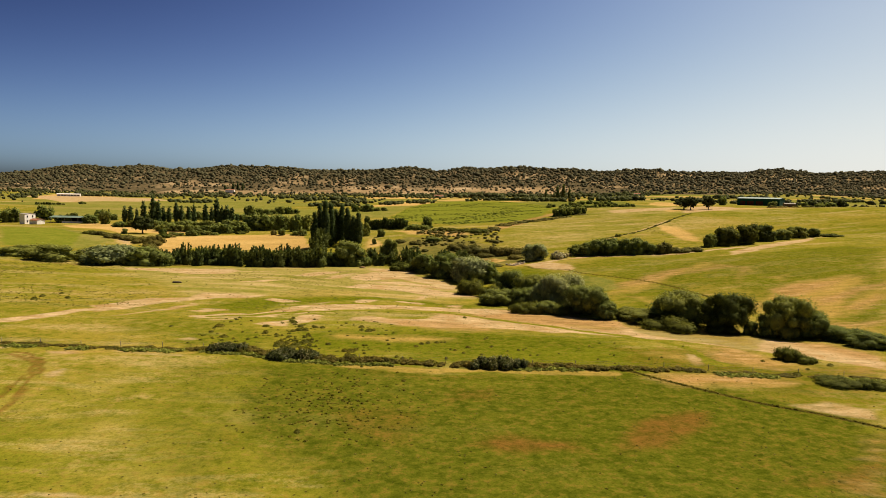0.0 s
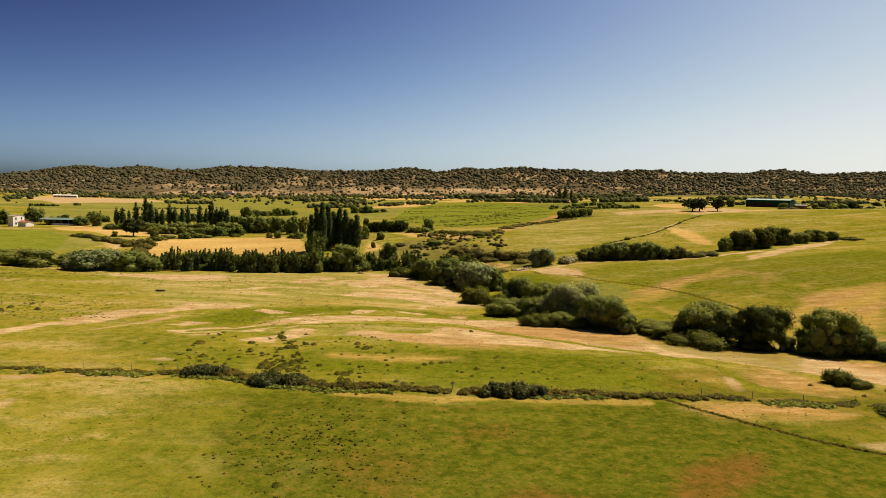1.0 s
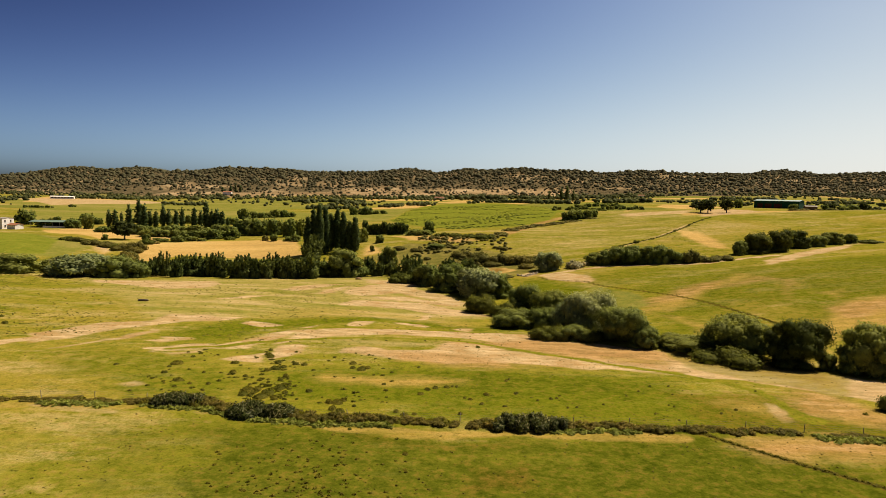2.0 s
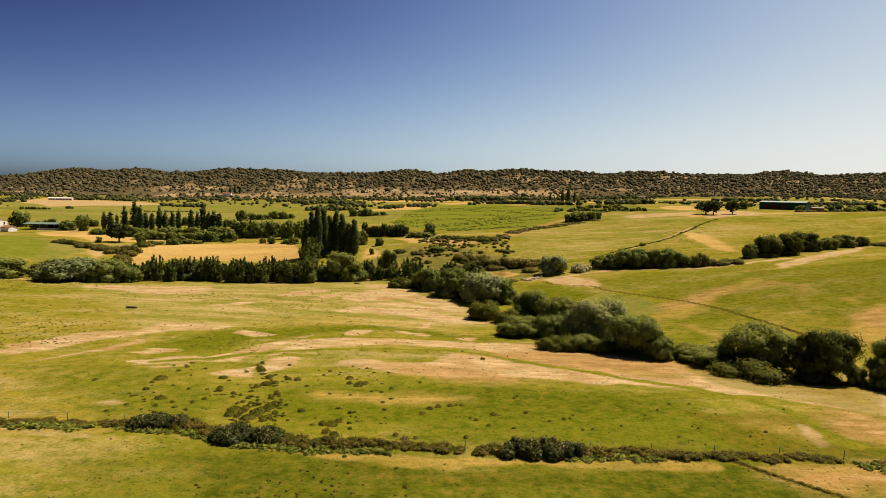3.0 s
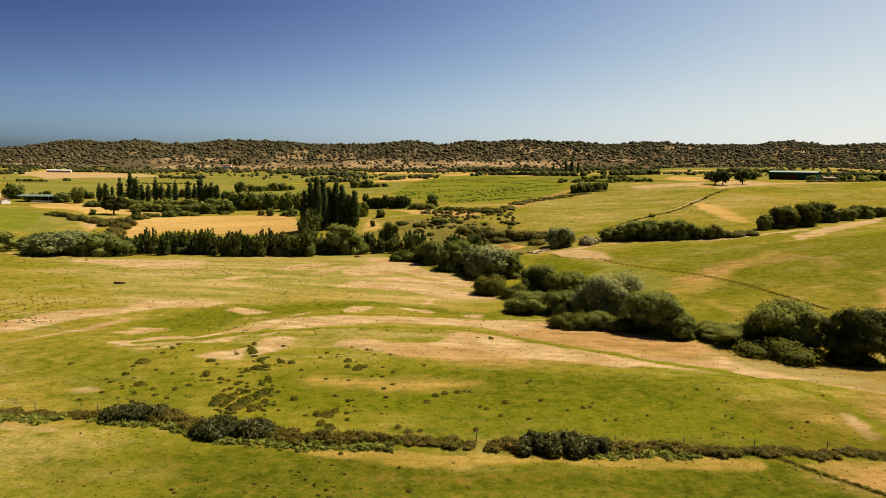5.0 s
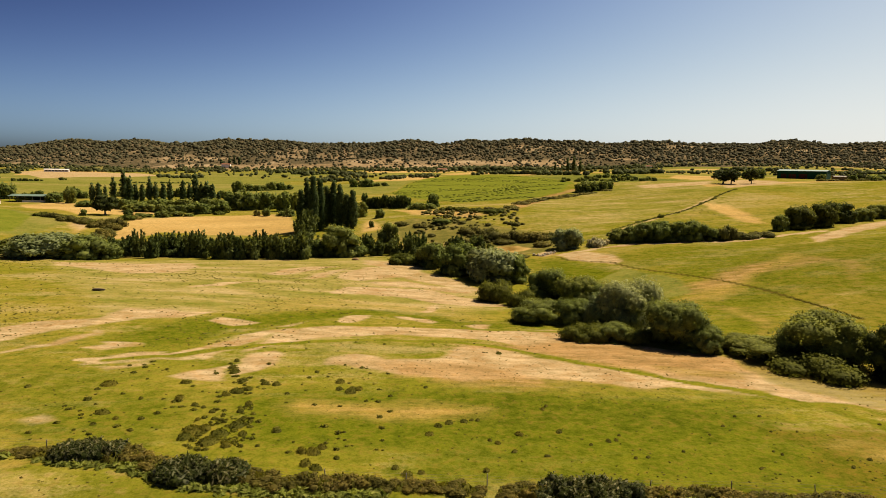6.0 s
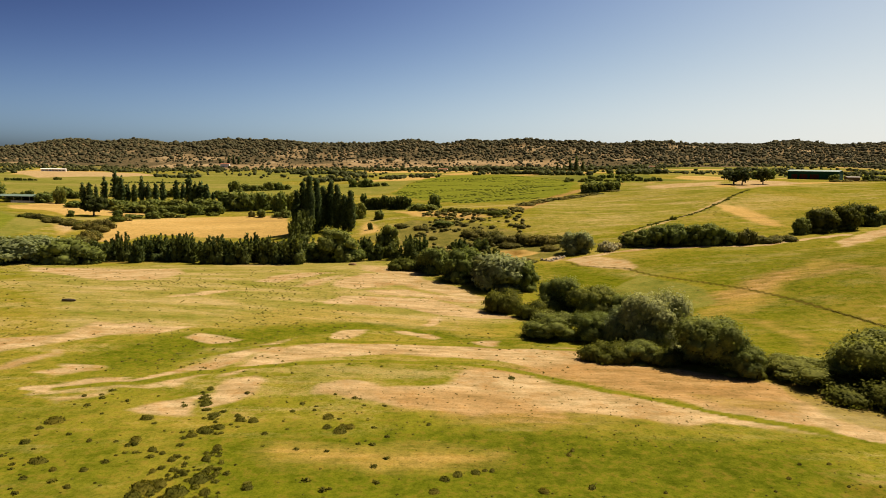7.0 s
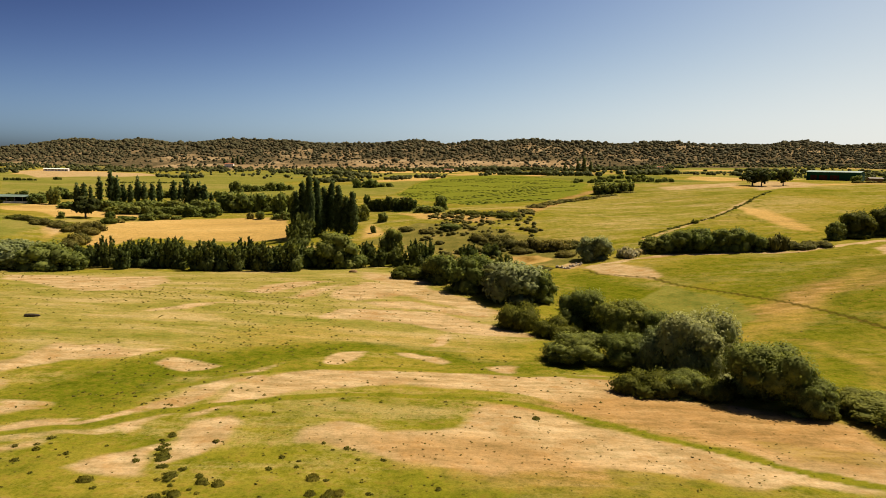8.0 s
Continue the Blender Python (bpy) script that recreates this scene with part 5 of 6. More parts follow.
grow("poplar", [(-47.4, 271.8, 4, 19.1), (-51.8, 273.5, 4, 14.2), (-34.4, 274.1, 4, 13.3), (-45.7, 274.5, 4, 17.7), (-50, 274.8, 4, 16.8), (-36.8,
    276, 4.1, 11.8), (-39.4, 277.5, 4.1, 15.2), (-42.4, 281.5, 4.2, 16), (-44.8, 281.9, 4.2, 14.3), (-138.5, 368, 3.2, 11), (-115.1, 368.1, 3.8, 11),
    (-167.6, 370.2, 2.3, 9), (-127.3, 371.7, 2.9, 10.6), (-147, 372.2, 3.2, 13.2), (-144.1, 372.4, 3, 10.7), (-157.6, 374.3, 3.6, 13.3), (-125.3, 374.3,
    4.2, 15.2), (-122.7, 374.6, 3.6, 11.1), (-120.1, 374.8, 3.9, 11.5), (-176.6, 374.9, 3, 9.8), (-114.5, 375.4, 2.4, 6.7), (-173.8, 375.9, 3.6, 10.3)])
grow("poplar", [(-138.6, 376, 3.3, 11.8), (-166.7, 376.1, 3.3, 12.9), (-161.5, 376.4, 3.9, 15.8), (-132.6, 377.2, 3.6, 12.1), (-153, 377.5, 3, 10.1),
    (-156.3, 377.7, 3, 10.3)])
grow("bracken", [(17, 215.1, 5, 1.2), (24.7, 231.5, 6.1, 1.8), (23.8, 240.3, 9.7, 3.4), (15.1, 240.3, 7.3, 1.8), (28.5, 242,
    7.4, 2.1), (18.2, 242.8, 8.9, 3.8), (12, 248.9, 10.8, 3.4), (-112.3, 253.9, 5.7, 3), (6.2, 256.7, 9, 2.8), (-113.7, 258.8, 6.5, 3.5), (-114.1, 263.1,
    7.3, 3.5), (-11.2, 270.7, 6.9, 1.5), (-118, 275, 7.7, 2.7), (-17.6, 275.1, 6.3, 1.6), (-124.5, 279.3, 7.2, 2.4), (-118.9, 281.2, 7.6, 3.5), (-124.4,
    285.3, 8.1, 2.7), (-132.9, 285.4, 8.1, 2.5), (-140.3, 288.4, 8.6, 2.4), (-149.5, 293.9, 7.7, 2), (-122.6, 302.3, 6, 1.5)])
grow("bracken", [(22.2, 302.8, 7.2, 1.3), (28.4, 321.5, 8.6, 1.4), (-81.6, 324.7, 3.3, 2.7), (33.1, 329.3, 8, 1.4), (-107.9, 330.8, 3.3, 2.1), (38.3,
    337.5, 9.1, 1.3), (43.1, 342.4, 8.3, 1.1), (47.6, 345.4, 9.4, 1), (51.5, 347.7, 8, 1.1), (55.6, 350.6, 9.5, 1.1), (59.9, 354.3, 8.2, 0.8), (63.9,
    356.2, 8.8, 0.9), (72.4, 361.3, 8.9, 0.9)])
grow("bracken", [(77.6, 224, 8.5, 2), (83.6, 224.9, 8, 1.6)])
grow("reed", [(37.9, 224.4, 6.1, 2.6), (41.4, 226.6, 4.1, 1.6)])
grow("oak", [(-139.1, 312.8, 9.9, 7.7), (142.7, 368, 7.6, 6.7), (130.9, 372, 10.8, 6.3), (133.1, 367.8, 8.2, 6.8), (248.2, 461.5, 6, 7.5)])
grow("bracken", [(72.4, 222, 5.4, 4.6)])
grow("bush", [(188.5, 392, 5.5, 3.6), (176, 432, 6, 5.2), (170, 436, 6, 4.6), (228, 414, 6, 3.2), (238, 420, 8, 4.5), (222, 420, 5, 3)])
grow("oak", [(247, 424, 8, 6.5)])
grow("bracken", [(182, 379, 5, 1.4), (189, 381, 5.5, 1.2), (197, 381, 5, 1.0), (205, 384, 6, 1.3), (214, 385, 5, 1.1), (221, 387, 6, 1.2), (229, 389, 5, 1.2)])
grow("poplar", [(152.9, 924.5, 5, 18), (161.2, 928.2, 5.5, 20), (167.7, 918.8, 4.5, 15), (140.5, 948.9, 4, 13), (-437.4, 1403.4, 6, 15), (-428.5, 1406.1, 5, 17), (-417.8, 1403.2, 6, 14), (-454.5, 1406.2, 6, 10)])
HEDGE = [(-42.3, 90.1), (-37.3, 90.3), (-32.9, 90.1), (-30.5, 90.0), (-25.6, 89.7), (-22.4, 88.2), (-19.4, 87.1), (-15.2, 86.2), (-10.2, 86.0), (-5.3, 86.0), (2.0, 86.0), (7.4, 85.3), (14.3, 85.9), (19.1, 85.6), (23.9, 85.4), (29.5, 85.0), (36.0, 84.6)]
HEDGEROWS = [
    (4, [(-240.3, 416.5), (-201.1, 415.7)]),
    (5, [(-193.4, 441.8), (-130.0, 441.8)]),
    (7, [(-146.9, 515.2), (-116.5, 546.9)]),
    (3.2, [(85.7, 567.7), (128.0, 566.3), (159.8, 573.3)]),
    (2.6, [(95.9, 533.3), (121.2, 539.1)]),
    (2.5, [(-377, 625), (-357, 641)]),
    (3, [(-355, 659), (-353, 664)]),
    (4, [(-325, 808), (-294, 784), (-270, 776)]),
    (3.5, [(-254, 765), (-234, 754)]),
    (1.3, [(-284, 634), (-230, 650)]),
    (6, [(-226, 447), (-221, 449)]),
    (4.5, [(-620, 995), (-638, 1048)]),
    (4.5, [(-584, 1091), (-522, 1113), (-480, 1079)]),
    (4, [(-520, 1218), (-449, 1196)]),
    (5, [(-207, 954), (-161, 950), (-106, 901)]),
    (4, [(-139, 706), (-88, 699)]),
    (6, [(-74, 570), (-49, 577)]),
    (4, [(-62, 730), (-21, 807)]),
    (4, [(-134, 1161), (-74, 1096)]),
    (5, [(-75, 1154), (-9, 1208)]),
    (8, [(8, 1135), (84, 1036)]),
    (4, [(65, 871), (86, 685), (120, 645)]),
    (5, [(103, 1247), (143, 1098), (214, 1103)]),
    (5, [(223, 1148), (292, 1150)]),
    (5, [(148, 666), (204, 717)]),
    (3.5, [(110, 595), (149, 607)]),
    (5, [(335, 1279), (393, 1242)]),
    (2.5, [(273, 895), (359, 937)]),
    (6, [(368, 960), (427, 1015), (449, 974)]),
    (4, [(473, 892), (585, 966)]),
    (4, [(685, 1326), (876, 1423)]),
]
tufts([(-41.9, 104.6, 0.7), (-35.2, 105.7, 0.9), (-35.2, 104.5, 0.6), (-34.3, 106.2, 0.5), (-34.7, 101.8, 1.0), (-30.1, 102.4, 0.6), (-31.7, 98.5,
    1.3), (-29.9, 97.2, 0.7), (-27.8, 97.3, 0.7), (-31.1, 95.8, 0.6), (-27.5, 94.7, 0.6), (-34.9, 99.3, 0.4), (-26.6, 102.6, 1.3), (-24.6, 101.0, 0.8),
    (-27.8, 107.3, 1.2), (-23.6, 100.4, 0.6), (-22.4, 99.2, 0.8), (-23.0, 97.3, 0.6), (-25.3, 115.6, 0.9), (-24.2, 111.2, 1.4), (-22.5, 108.4, 1.2),
    (-22.0, 104.8, 1.5), (-21.1, 105.7, 1.1), (-22.7, 103.8, 0.9), (-20.0, 99.4, 0.9), (-19.9, 101.6, 0.8), (-22.5, 94.7, 1.9), (-21.6, 95.3, 1.5),
    (-20.1, 94.3, 1.7), (-19.3, 96.2, 1.5)])
tufts([(-18.9, 92.1, 1.2), (-20.4, 92.6, 1.7), (-22.7, 93.6, 1.4), (-18.3, 94.4, 1.0), (-20.0, 107.6, 1.2), (-18.8, 107.3, 1.1), (-20.5, 108.5, 0.7),
    (-12.4, 106.3, 0.9), (-11.2, 105.5, 1.5), (-10.5, 106.5, 1.1), (-15.8, 95.3, 1.0), (-16.5, 92.2, 0.5), (-11.5, 92.2, 1.0), (-12.0, 91.3, 1.4), (-12.9,
    91.4, 1.2), (-10.1, 90.4, 0.6), (-12.2, 89.3, 1.3), (-11.3, 88.6, 1.1), (-3.3, 95.4, 0.8), (-2.6, 97.3, 0.8), (-1.7, 98.1, 0.9), (-0.4, 98.6, 0.8),
    (0.3, 99.0, 0.5), (0.8, 99.0, 0.6), (-5.6, 89.0, 0.8), (-3.7, 88.4, 0.7), (-4.7, 88.0, 1.0), (2.2, 94.1, 0.6), (4.1, 95.9, 0.8), (3.4, 92.5, 0.6)])
tufts([(1.6, 94.6, 0.5), (6.9, 102.1, 0.6), (7.3, 102.9, 0.6), (7.5, 96.6, 0.7), (5.8, 91.7, 0.5), (1.0, 89.0, 0.8), (11.2, 94.8, 0.6), (11.9, 95.1,
    0.5), (12.4, 96.2, 0.4), (9.6, 93.9, 0.4), (13.5, 91.7, 0.4), (12.5, 91.5, 0.4), (22.1, 98.9, 0.4), (20.1, 96.7, 0.3), (16.6, 92.9, 0.4), (24.2,
    101.5, 0.4), (26.5, 101.6, 0.4), (23.8, 93.3, 0.3), (24.2, 92.7, 0.4), (21.4, 90.1, 0.4), (23.2, 88.2, 0.3), (27.9, 97.7, 0.3), (25.7, 97.7, 0.3),
    (30.6, 92.1, 0.5), (28.4, 90.5, 0.5), (36.2, 99.8, 0.4), (-4.0, 107.6, 0.6), (-10.3, 95.5, 0.4), (-76.0, 125.6, 1.6), (-76.5, 129.1, 1.4)])
tufts([(-71.0, 127.9, 1.4), (-75.3, 133.6, 1.2), (-79.9, 126.6, 0.9), (-24.5, 112.2, 1.0), (-34.7, 105.9, 1.6), (-12.7, 108.6,
    1.2), (-11.1, 106.5, 1.0), (38.7, 82.7, 0.9), (44.4, 91.9, 0.7), (48.2, 87.5, 0.8), (52.5, 89.9, 1.0), (45.2, 84.4, 1.5), (4.4, 122.6, 0.9), (-12.6, 60.3, 0.8), (-9.6,
    83.5, 0.5), (-4.0, 77.8, 0.6)])


# ---- hedge and fence across the near pasture ----
def along(points, step):
    """Points at even steps on a line, with its direction."""
    out, left = [], 0.0
    for (ax, ay), (bx, by) in zip(points, points[1:]):
        n = math.hypot(bx - ax, by - ay)
        while left < n:
            out.append((ax + (bx - ax) * left / n, ay + (by - ay) * left / n, math.atan2(by - ay, bx - ax)))
            left += step
        left -= n
    return out


LINE = [(-80, 91.4), (-60, 90.9)] + HEDGE + [(48, 84.0), (70, 82.5), (95, 80)]
MOUNDS = [(-28.0, 3.4, 1.2), (-18.7, 3.7, 1.3), (7.6, 4.6, 1.4)]     # where the brambles stand highest: x, half-width, height
MOUND_Y = {c: float(np.interp(c, [p[0] for p in LINE], [p[1] for p in LINE])) for c, s, h in MOUNDS}


def hedge_height(x):
    base = 0.3 if x < -32 else 0.72 if x < -6 else 0.6 if x < 3 else 0.65 if x < 22 else 0.5 if x < 34 else 0.3
    return max([base] + [h * math.exp(-((x - c) / s) ** 4) for c, s, h in MOUNDS])


def hedge_shapes():
    made = {}
    for kind, leafs in (("hedge", LEAF["hedge"]), ("bramble", LEAF["mound"])):
        for v in range(4):
            rng = np.random.default_rng(300 + v + (50 if kind == "hedge" else 0))
            lobes = low_lobes(rng, 2.6, 1.2, 8)
            cv, cf, cn = crown_shape(lobes, 0.165, rng, cover=1.0, stretch=1.5, up=0.25 if kind == "hedge" else 0.1)
            tv, tf, tn = tuft_shape(rng, 150, 2.0, 1.0, 2.6, 0.7) if kind == "hedge" else tuft_shape(rng, 420, 2.5, 1.2, 3.4, 0.35)
            sv, sf = stems_shape(lobes, rng, 0.03)
            made[kind, v] = (mesh_from("hedge_crown", cv, cf, leafs, normals=cn), mesh_from("hedge_stem", sv, sf, BARK), mesh_from("hedge_sprays", tv, tf, LEAF["rush" if kind == "hedge" else "mound"], normals=tn))
    return made


HEDGE_SHAPES = hedge_shapes()
for x, y, a in along(LINE, 1.05) + [(c + s * k / 5, MOUND_Y[c] + e, 0.0) for c, s, h in MOUNDS for k in range(-3, 4) for e in (-0.35, 0.35)]:
    if grown.random() < (0.3 if x > 33 else 0.03):
        continue
    h = hedge_height(x) * grown.uniform(0.75, 1.2)
    y += grown.uniform(-0.5, 0.5)
    tall = h > 0.95
    crown, stem, sprays = HEDGE_SHAPES["bramble" if tall else "hedge", grown.randrange(4)]
    root = new("hedge_bramble" if tall else "hedge_shrub")
    wide = grown.uniform(0.85, 1.25) * (0.9 if tall else 0.62 + 0.3 * min(h, 1))
    root.matrix_basis = pose(x, y, height(x, y) - 0.04, 0, 0, grown.uniform(0, 360)) @ Matrix.Diagonal((wide, wide, h / 1.2, 1))
    for name, me in (("stem", stem), ("crown", crown)) + ((("sprays", sprays),) if not tall or x < 0 else ()):
        new(name, me).parent = root
    tagged(root, "dark glossy bramble mound in the field hedge" if tall else "low brown and green shrub in the field hedge", "shrub", "shrubs of the field hedge")


def wood_material(name, a, b):
    m, nodes, links, bsdf = material(name)
    n = grain(nodes, links, 0.2, 5, 0.7)
    links.new(ramp(nodes, links, n, ((0.3, a), (0.7, b))), bsdf.inputs["Base Color"])
    bsdf.inputs["Roughness"].default_value = 0.85
    return m


POST_WOOD = wood_material("weathered_post", (0.18, 0.155, 0.12), (0.36, 0.32, 0.26))
WIRE, _n, _l, _b = material("fence_wire")
_b.inputs["Base Color"].default_value, _b.inputs["Metallic"].default_value, _b.inputs["Roughness"].default_value = (0.25, 0.23, 0.2, 1), 0.9, 0.55


def fence(points, step, tall, label, dy=0.0):
    """Posts on a line with three wires between them."""
    spots = [(x, y + dy, a) for x, y, a in along(points, step)]
    root = new("fence")
    x0, y0, _ = spots[len(spots) // 2]
    root.location = (x0, y0, height(x0, y0))
    base = Vector(root.location)
    pv, pf = tube([(0, 0, -0.35), (0.01, 0, tall * 0.5), (0, 0.012, tall - 0.03), (0, 0.012, tall)], [0.04, 0.037, 0.034, 0.02], 8)
    top = np.arange(3 * 8, 4 * 8)
    pf = np.concatenate((pf, [[top[0], top[1], top[2], top[3]], [top[0], top[3], top[4], top[7]], [top[4], top[5], top[6], top[7]]]))
    post = mesh_from("post", pv, pf, POST_WOOD, True)
    for x, y, a in spots:
        ob = new("post", post)
        ob.parent = root
        ob.matrix_basis = Matrix.Translation(-base) @ pose(x, y, height(x, y), grown.uniform(-5, 5), grown.uniform(-5, 5), grown.uniform(0, 360)) @ Matrix.Diagonal((1, 1, grown.uniform(0.85, 1.1), 1))
    for k in range(3):
        line = [(x - base.x, y - base.y, height(x, y) - base.z + tall * (0.35 + 0.27 * k)) for x, y, a in spots]
        v, f = tube(line, [0.004] * len(line), 4)
        new("wire", mesh_from("wire", v, f, WIRE)).parent = root
    return tagged(root, label, "fence")


fence(LINE[1:-1], 5.6, 0.78, "weathered wooden post and wire fence in the hedge", 0.8)
SLOPE_LINE = [(47.5, 246), (58, 256), (78, 276), (100, 303), (119, 329)]
grow("bramble", [(x + grown.uniform(-0.5, 0.5), y + grown.uniform(-0.5, 0.5), grown.uniform(0.8, 2.0), grown.uniform(0.3, 0.7)) for x, y, a in along(SLOPE_LINE, 3.1) if grown.random() < 0.7])


# ---- what nobody could count: tufts, hedgerows, hill woods ----
def stuff(name, pieces, mat, label, category, normals=None):
    v, f = joined([p[:2] for p in pieces])
    if normals is None and len(pieces[0]) > 2:
        normals = np.concatenate([p[2] for p in pieces])
    return tagged(new(name, mesh_from(name, v, f, mat, normals=normals)), label, category, kind="stuff")


def turned(v, x, y, z, sx, sy, sz, a):
    c, s = math.cos(a), math.sin(a)
    q = v * np.array((sx, sy, sz))
    return np.stack((q[:, 0] * c - q[:, 1] * s + x, q[:, 0] * s + q[:, 1] * c + y, q[:, 2] + z), 1)


def scatter_tufts(name, spots, size, mat, blades, label, seed):
    rng = np.random.default_rng(seed)
    kinds = [tuft_shape(np.random.default_rng(seed + 1 + k), blades, 1.0, 0.55) for k in range(6)]
    zs = land(spots[:, 0], spots[:, 1])
    pieces, normals = [], []
    for k, (x, y) in enumerate(spots):
        v, f, n = kinds[k % 6]
        s, a = size * rng.uniform(0.5, 1.5), rng.uniform(0, 6.28)
        pieces.append((turned(v, x, y, zs[k], s, s, s * rng.uniform(0.35, 0.7), a), f))
        normals.append(turned(n, 0, 0, 0, 1, 1, 1, a))
    return stuff(name, pieces, mat, label, "grass", np.concatenate(normals))


def spread(seed, n, x0, x1, y0, y1, keep):
    rng = np.random.default_rng(seed)
    p = np.stack((rng.uniform(x0, x1, n), rng.uniform(y0, y1, n)), 1)
    return p[rng.uniform(0, 1, n) < keep(p[:, 0], p[:, 1])]


def creek_side(x, y):
    """Positive to the left of the creek, in the near pasture."""
    return np.interp(y, [60, 100, 115, 128, 147, 170, 200, 215], [70, 66, 48, 33, 14, 4, -10, -130]) - x


near_spots = spread(1, 14000, -62, 66, 27, 140, lambda x, y: np.where(creek_side(x, y) > 1, 0.2 + 0.6 * smooth(0.1, 0.6, value_noise(x, y, 14, 40)), 0))
scatter_tufts("grass_tufts", near_spots, 0.145, LEAF["tussock"], 8, "small dark grass tufts scattered over the pasture", 41)
GULLY = ((91, 92, 97, 99.4, 105.7, 110, 115), (-19.6, -20.0, -20.3, -19.8, -21.8, -23.9, -25.6), (1.6, 2.3, 2.8, 0.9, 0.8, 0.6, 0.4))     # y, the middle, half-width
gully_spots = spread(4, 5200, -36, -6, 91, 115, lambda x, y: 0.9 * np.exp(-((x - np.interp(y, GULLY[0], GULLY[1])) / np.interp(y, GULLY[0], GULLY[2])) ** 4) * np.where(y > 98, 0.55, 0.9) * smooth(-0.4, 0.15, value_noise(x, y, 1.9, 77)) + 0.022)
scatter_tufts("gully_rushes", gully_spots, 0.5, LEAF["rush"], 46, "olive rushes crowding a damp gully", 48)
damp_spots = spread(5, 2400, -20, 2, 56, 82, lambda x, y: 0.5 * np.exp(-((x + 11) / 6) ** 2 - ((y - 70) / 9) ** 2))
scatter_tufts("damp_tufts", damp_spots, 0.3, LEAF["rush"], 14, "dark green tufts on a damp patch of pasture", 49)
dot_spots = spread(2, 11500, -125, 12, 120, 212, lambda x, y: np.where(creek_side(x, y) > 3, 0.15 + 0.7 * smooth(-0.2, 0.5, value_noise(x, y, 22, 43)) * smooth(-10, -45, x), 0))
scatter_tufts("thistle_tufts", dot_spots, 0.27, LEAF["tussock"], 9, "dry dark thistle tufts dotting the upper pasture", 44)
hill_spots = spread(3, 2600, 20, 150, 100, 225, lambda x, y: np.where(creek_side(x, y) < -9, 0.1 + 0.6 * smooth(0.0, 0.6, value_noise(x, y, 16, 46)), 0))
scatter_tufts("hill_tufts", hill_spots, 0.28, LEAF["tussock"], 7, "dark grass tufts scattered over the hill pasture", 47)


slope_rng = np.random.default_rng(64)
slope_spots = np.array([(x + slope_rng.normal(0, 0.22), y + slope_rng.normal(0, 0.22)) for x, y, a in along(SLOPE_LINE, 0.16)])
scatter_tufts("slope_weeds", slope_spots, 0.48, LEAF["bramble"], 9, "dark weeds along the field boundary on the slope", 65)
track_rng = np.random.default_rng(62)
track_spots = np.array([(x + track_rng.normal(0, 0.1), y + track_rng.normal(0, 0.1)) for kind, amount, pts, half in PATCHES if kind == "path" and amount > 0.5 and pts[0][1] < 190 for x, y, a in along(pts, 0.13)])
scatter_tufts("track_weeds", track_spots, 0.3, LEAF["rush"], 8, "dark weeds lining the narrow tracks across the pasture", 63)
weed_rng = np.random.default_rng(58)
weed_spots = np.array([(x + weed_rng.normal(0, 0.3), y + weed_rng.normal(-1.15, 0.4)) for x, y, a in along(LINE[1:-1], 0.05) if value_noise(x, y, 4, 61) > (-0.9 if -31 < x < -6 else 0.1)])
scatter_tufts("hedge_weeds", weed_spots, 0.7, LEAF["weeds"], 14, "fresh green weeds and grass along the hedge foot", 59)


def dome():
    """A small rounded lump of five sides."""
    v, f = [], []
    for z, r in ((-0.65, 0.7), (0.12, 1.0), (0.75, 0.5)):
        for k in range(5):
            a = 0.4 * math.pi * k + z
            v.append((r * math.cos(a), r * math.sin(a), z))
    for i in range(2):
        for k in range(5):
            u = (k + 1) % 5
            f.append((5 * i + k, 5 * i + u, 5 * i + 5 + u, 5 * i + 5 + k))
    v.append(tuple((a + b) / 2 for a, b in zip(v[14], v[10])))
    return np.array(v), np.array(f + [(10, 11, 12, 13), (10, 13, 14, 15)])


DOME = dome()


def lump_at(rng, shape, x, y, z, w, h, rough):
    """An uneven rounded body of leaves, with normals that swell outwards."""
    v, f = shape
    q = v * (1 + rng.normal(0, rough, (len(v), 1)))
    p = turned(q, x, y, z, w, w, h, rng.uniform(0, 6.28))
    return p, f, unit((p - np.array((x, y, z))) / np.array((w, w, h)) + np.array((0, 0, 0.15)))


def clump(rng, x, y, z, w, h):
    """A small far crown: two uneven lumps with leaf sprays."""
    out = []
    a, off = rng.uniform(0, 6.28), rng.uniform(0.1, 0.3) * w
    for k, size in ((0, 1.0), (1, rng.uniform(0.55, 0.8))):
        cx, cy, ch, cw = x + k * off * math.cos(a), y + k * off * math.sin(a), h * size, w * size
        out.append(lump_at(rng, DOME, cx, cy, z + ch * 0.42, cw * 0.48, ch * 0.55, 0.13))
        d = unit(rng.normal(0, 1, (7, 3)))
        d[:, 2] = np.abs(d[:, 2])
        p = np.array((cx, cy, z + ch * 0.42)) + d * np.array((cw * 0.5, cw * 0.5, ch * 0.58))
        out.append(leaves(p, d, cw * 0.26, rng) + (np.repeat(unit(d + np.array((0, 0, 0.2))), 4, 0),))
    return out


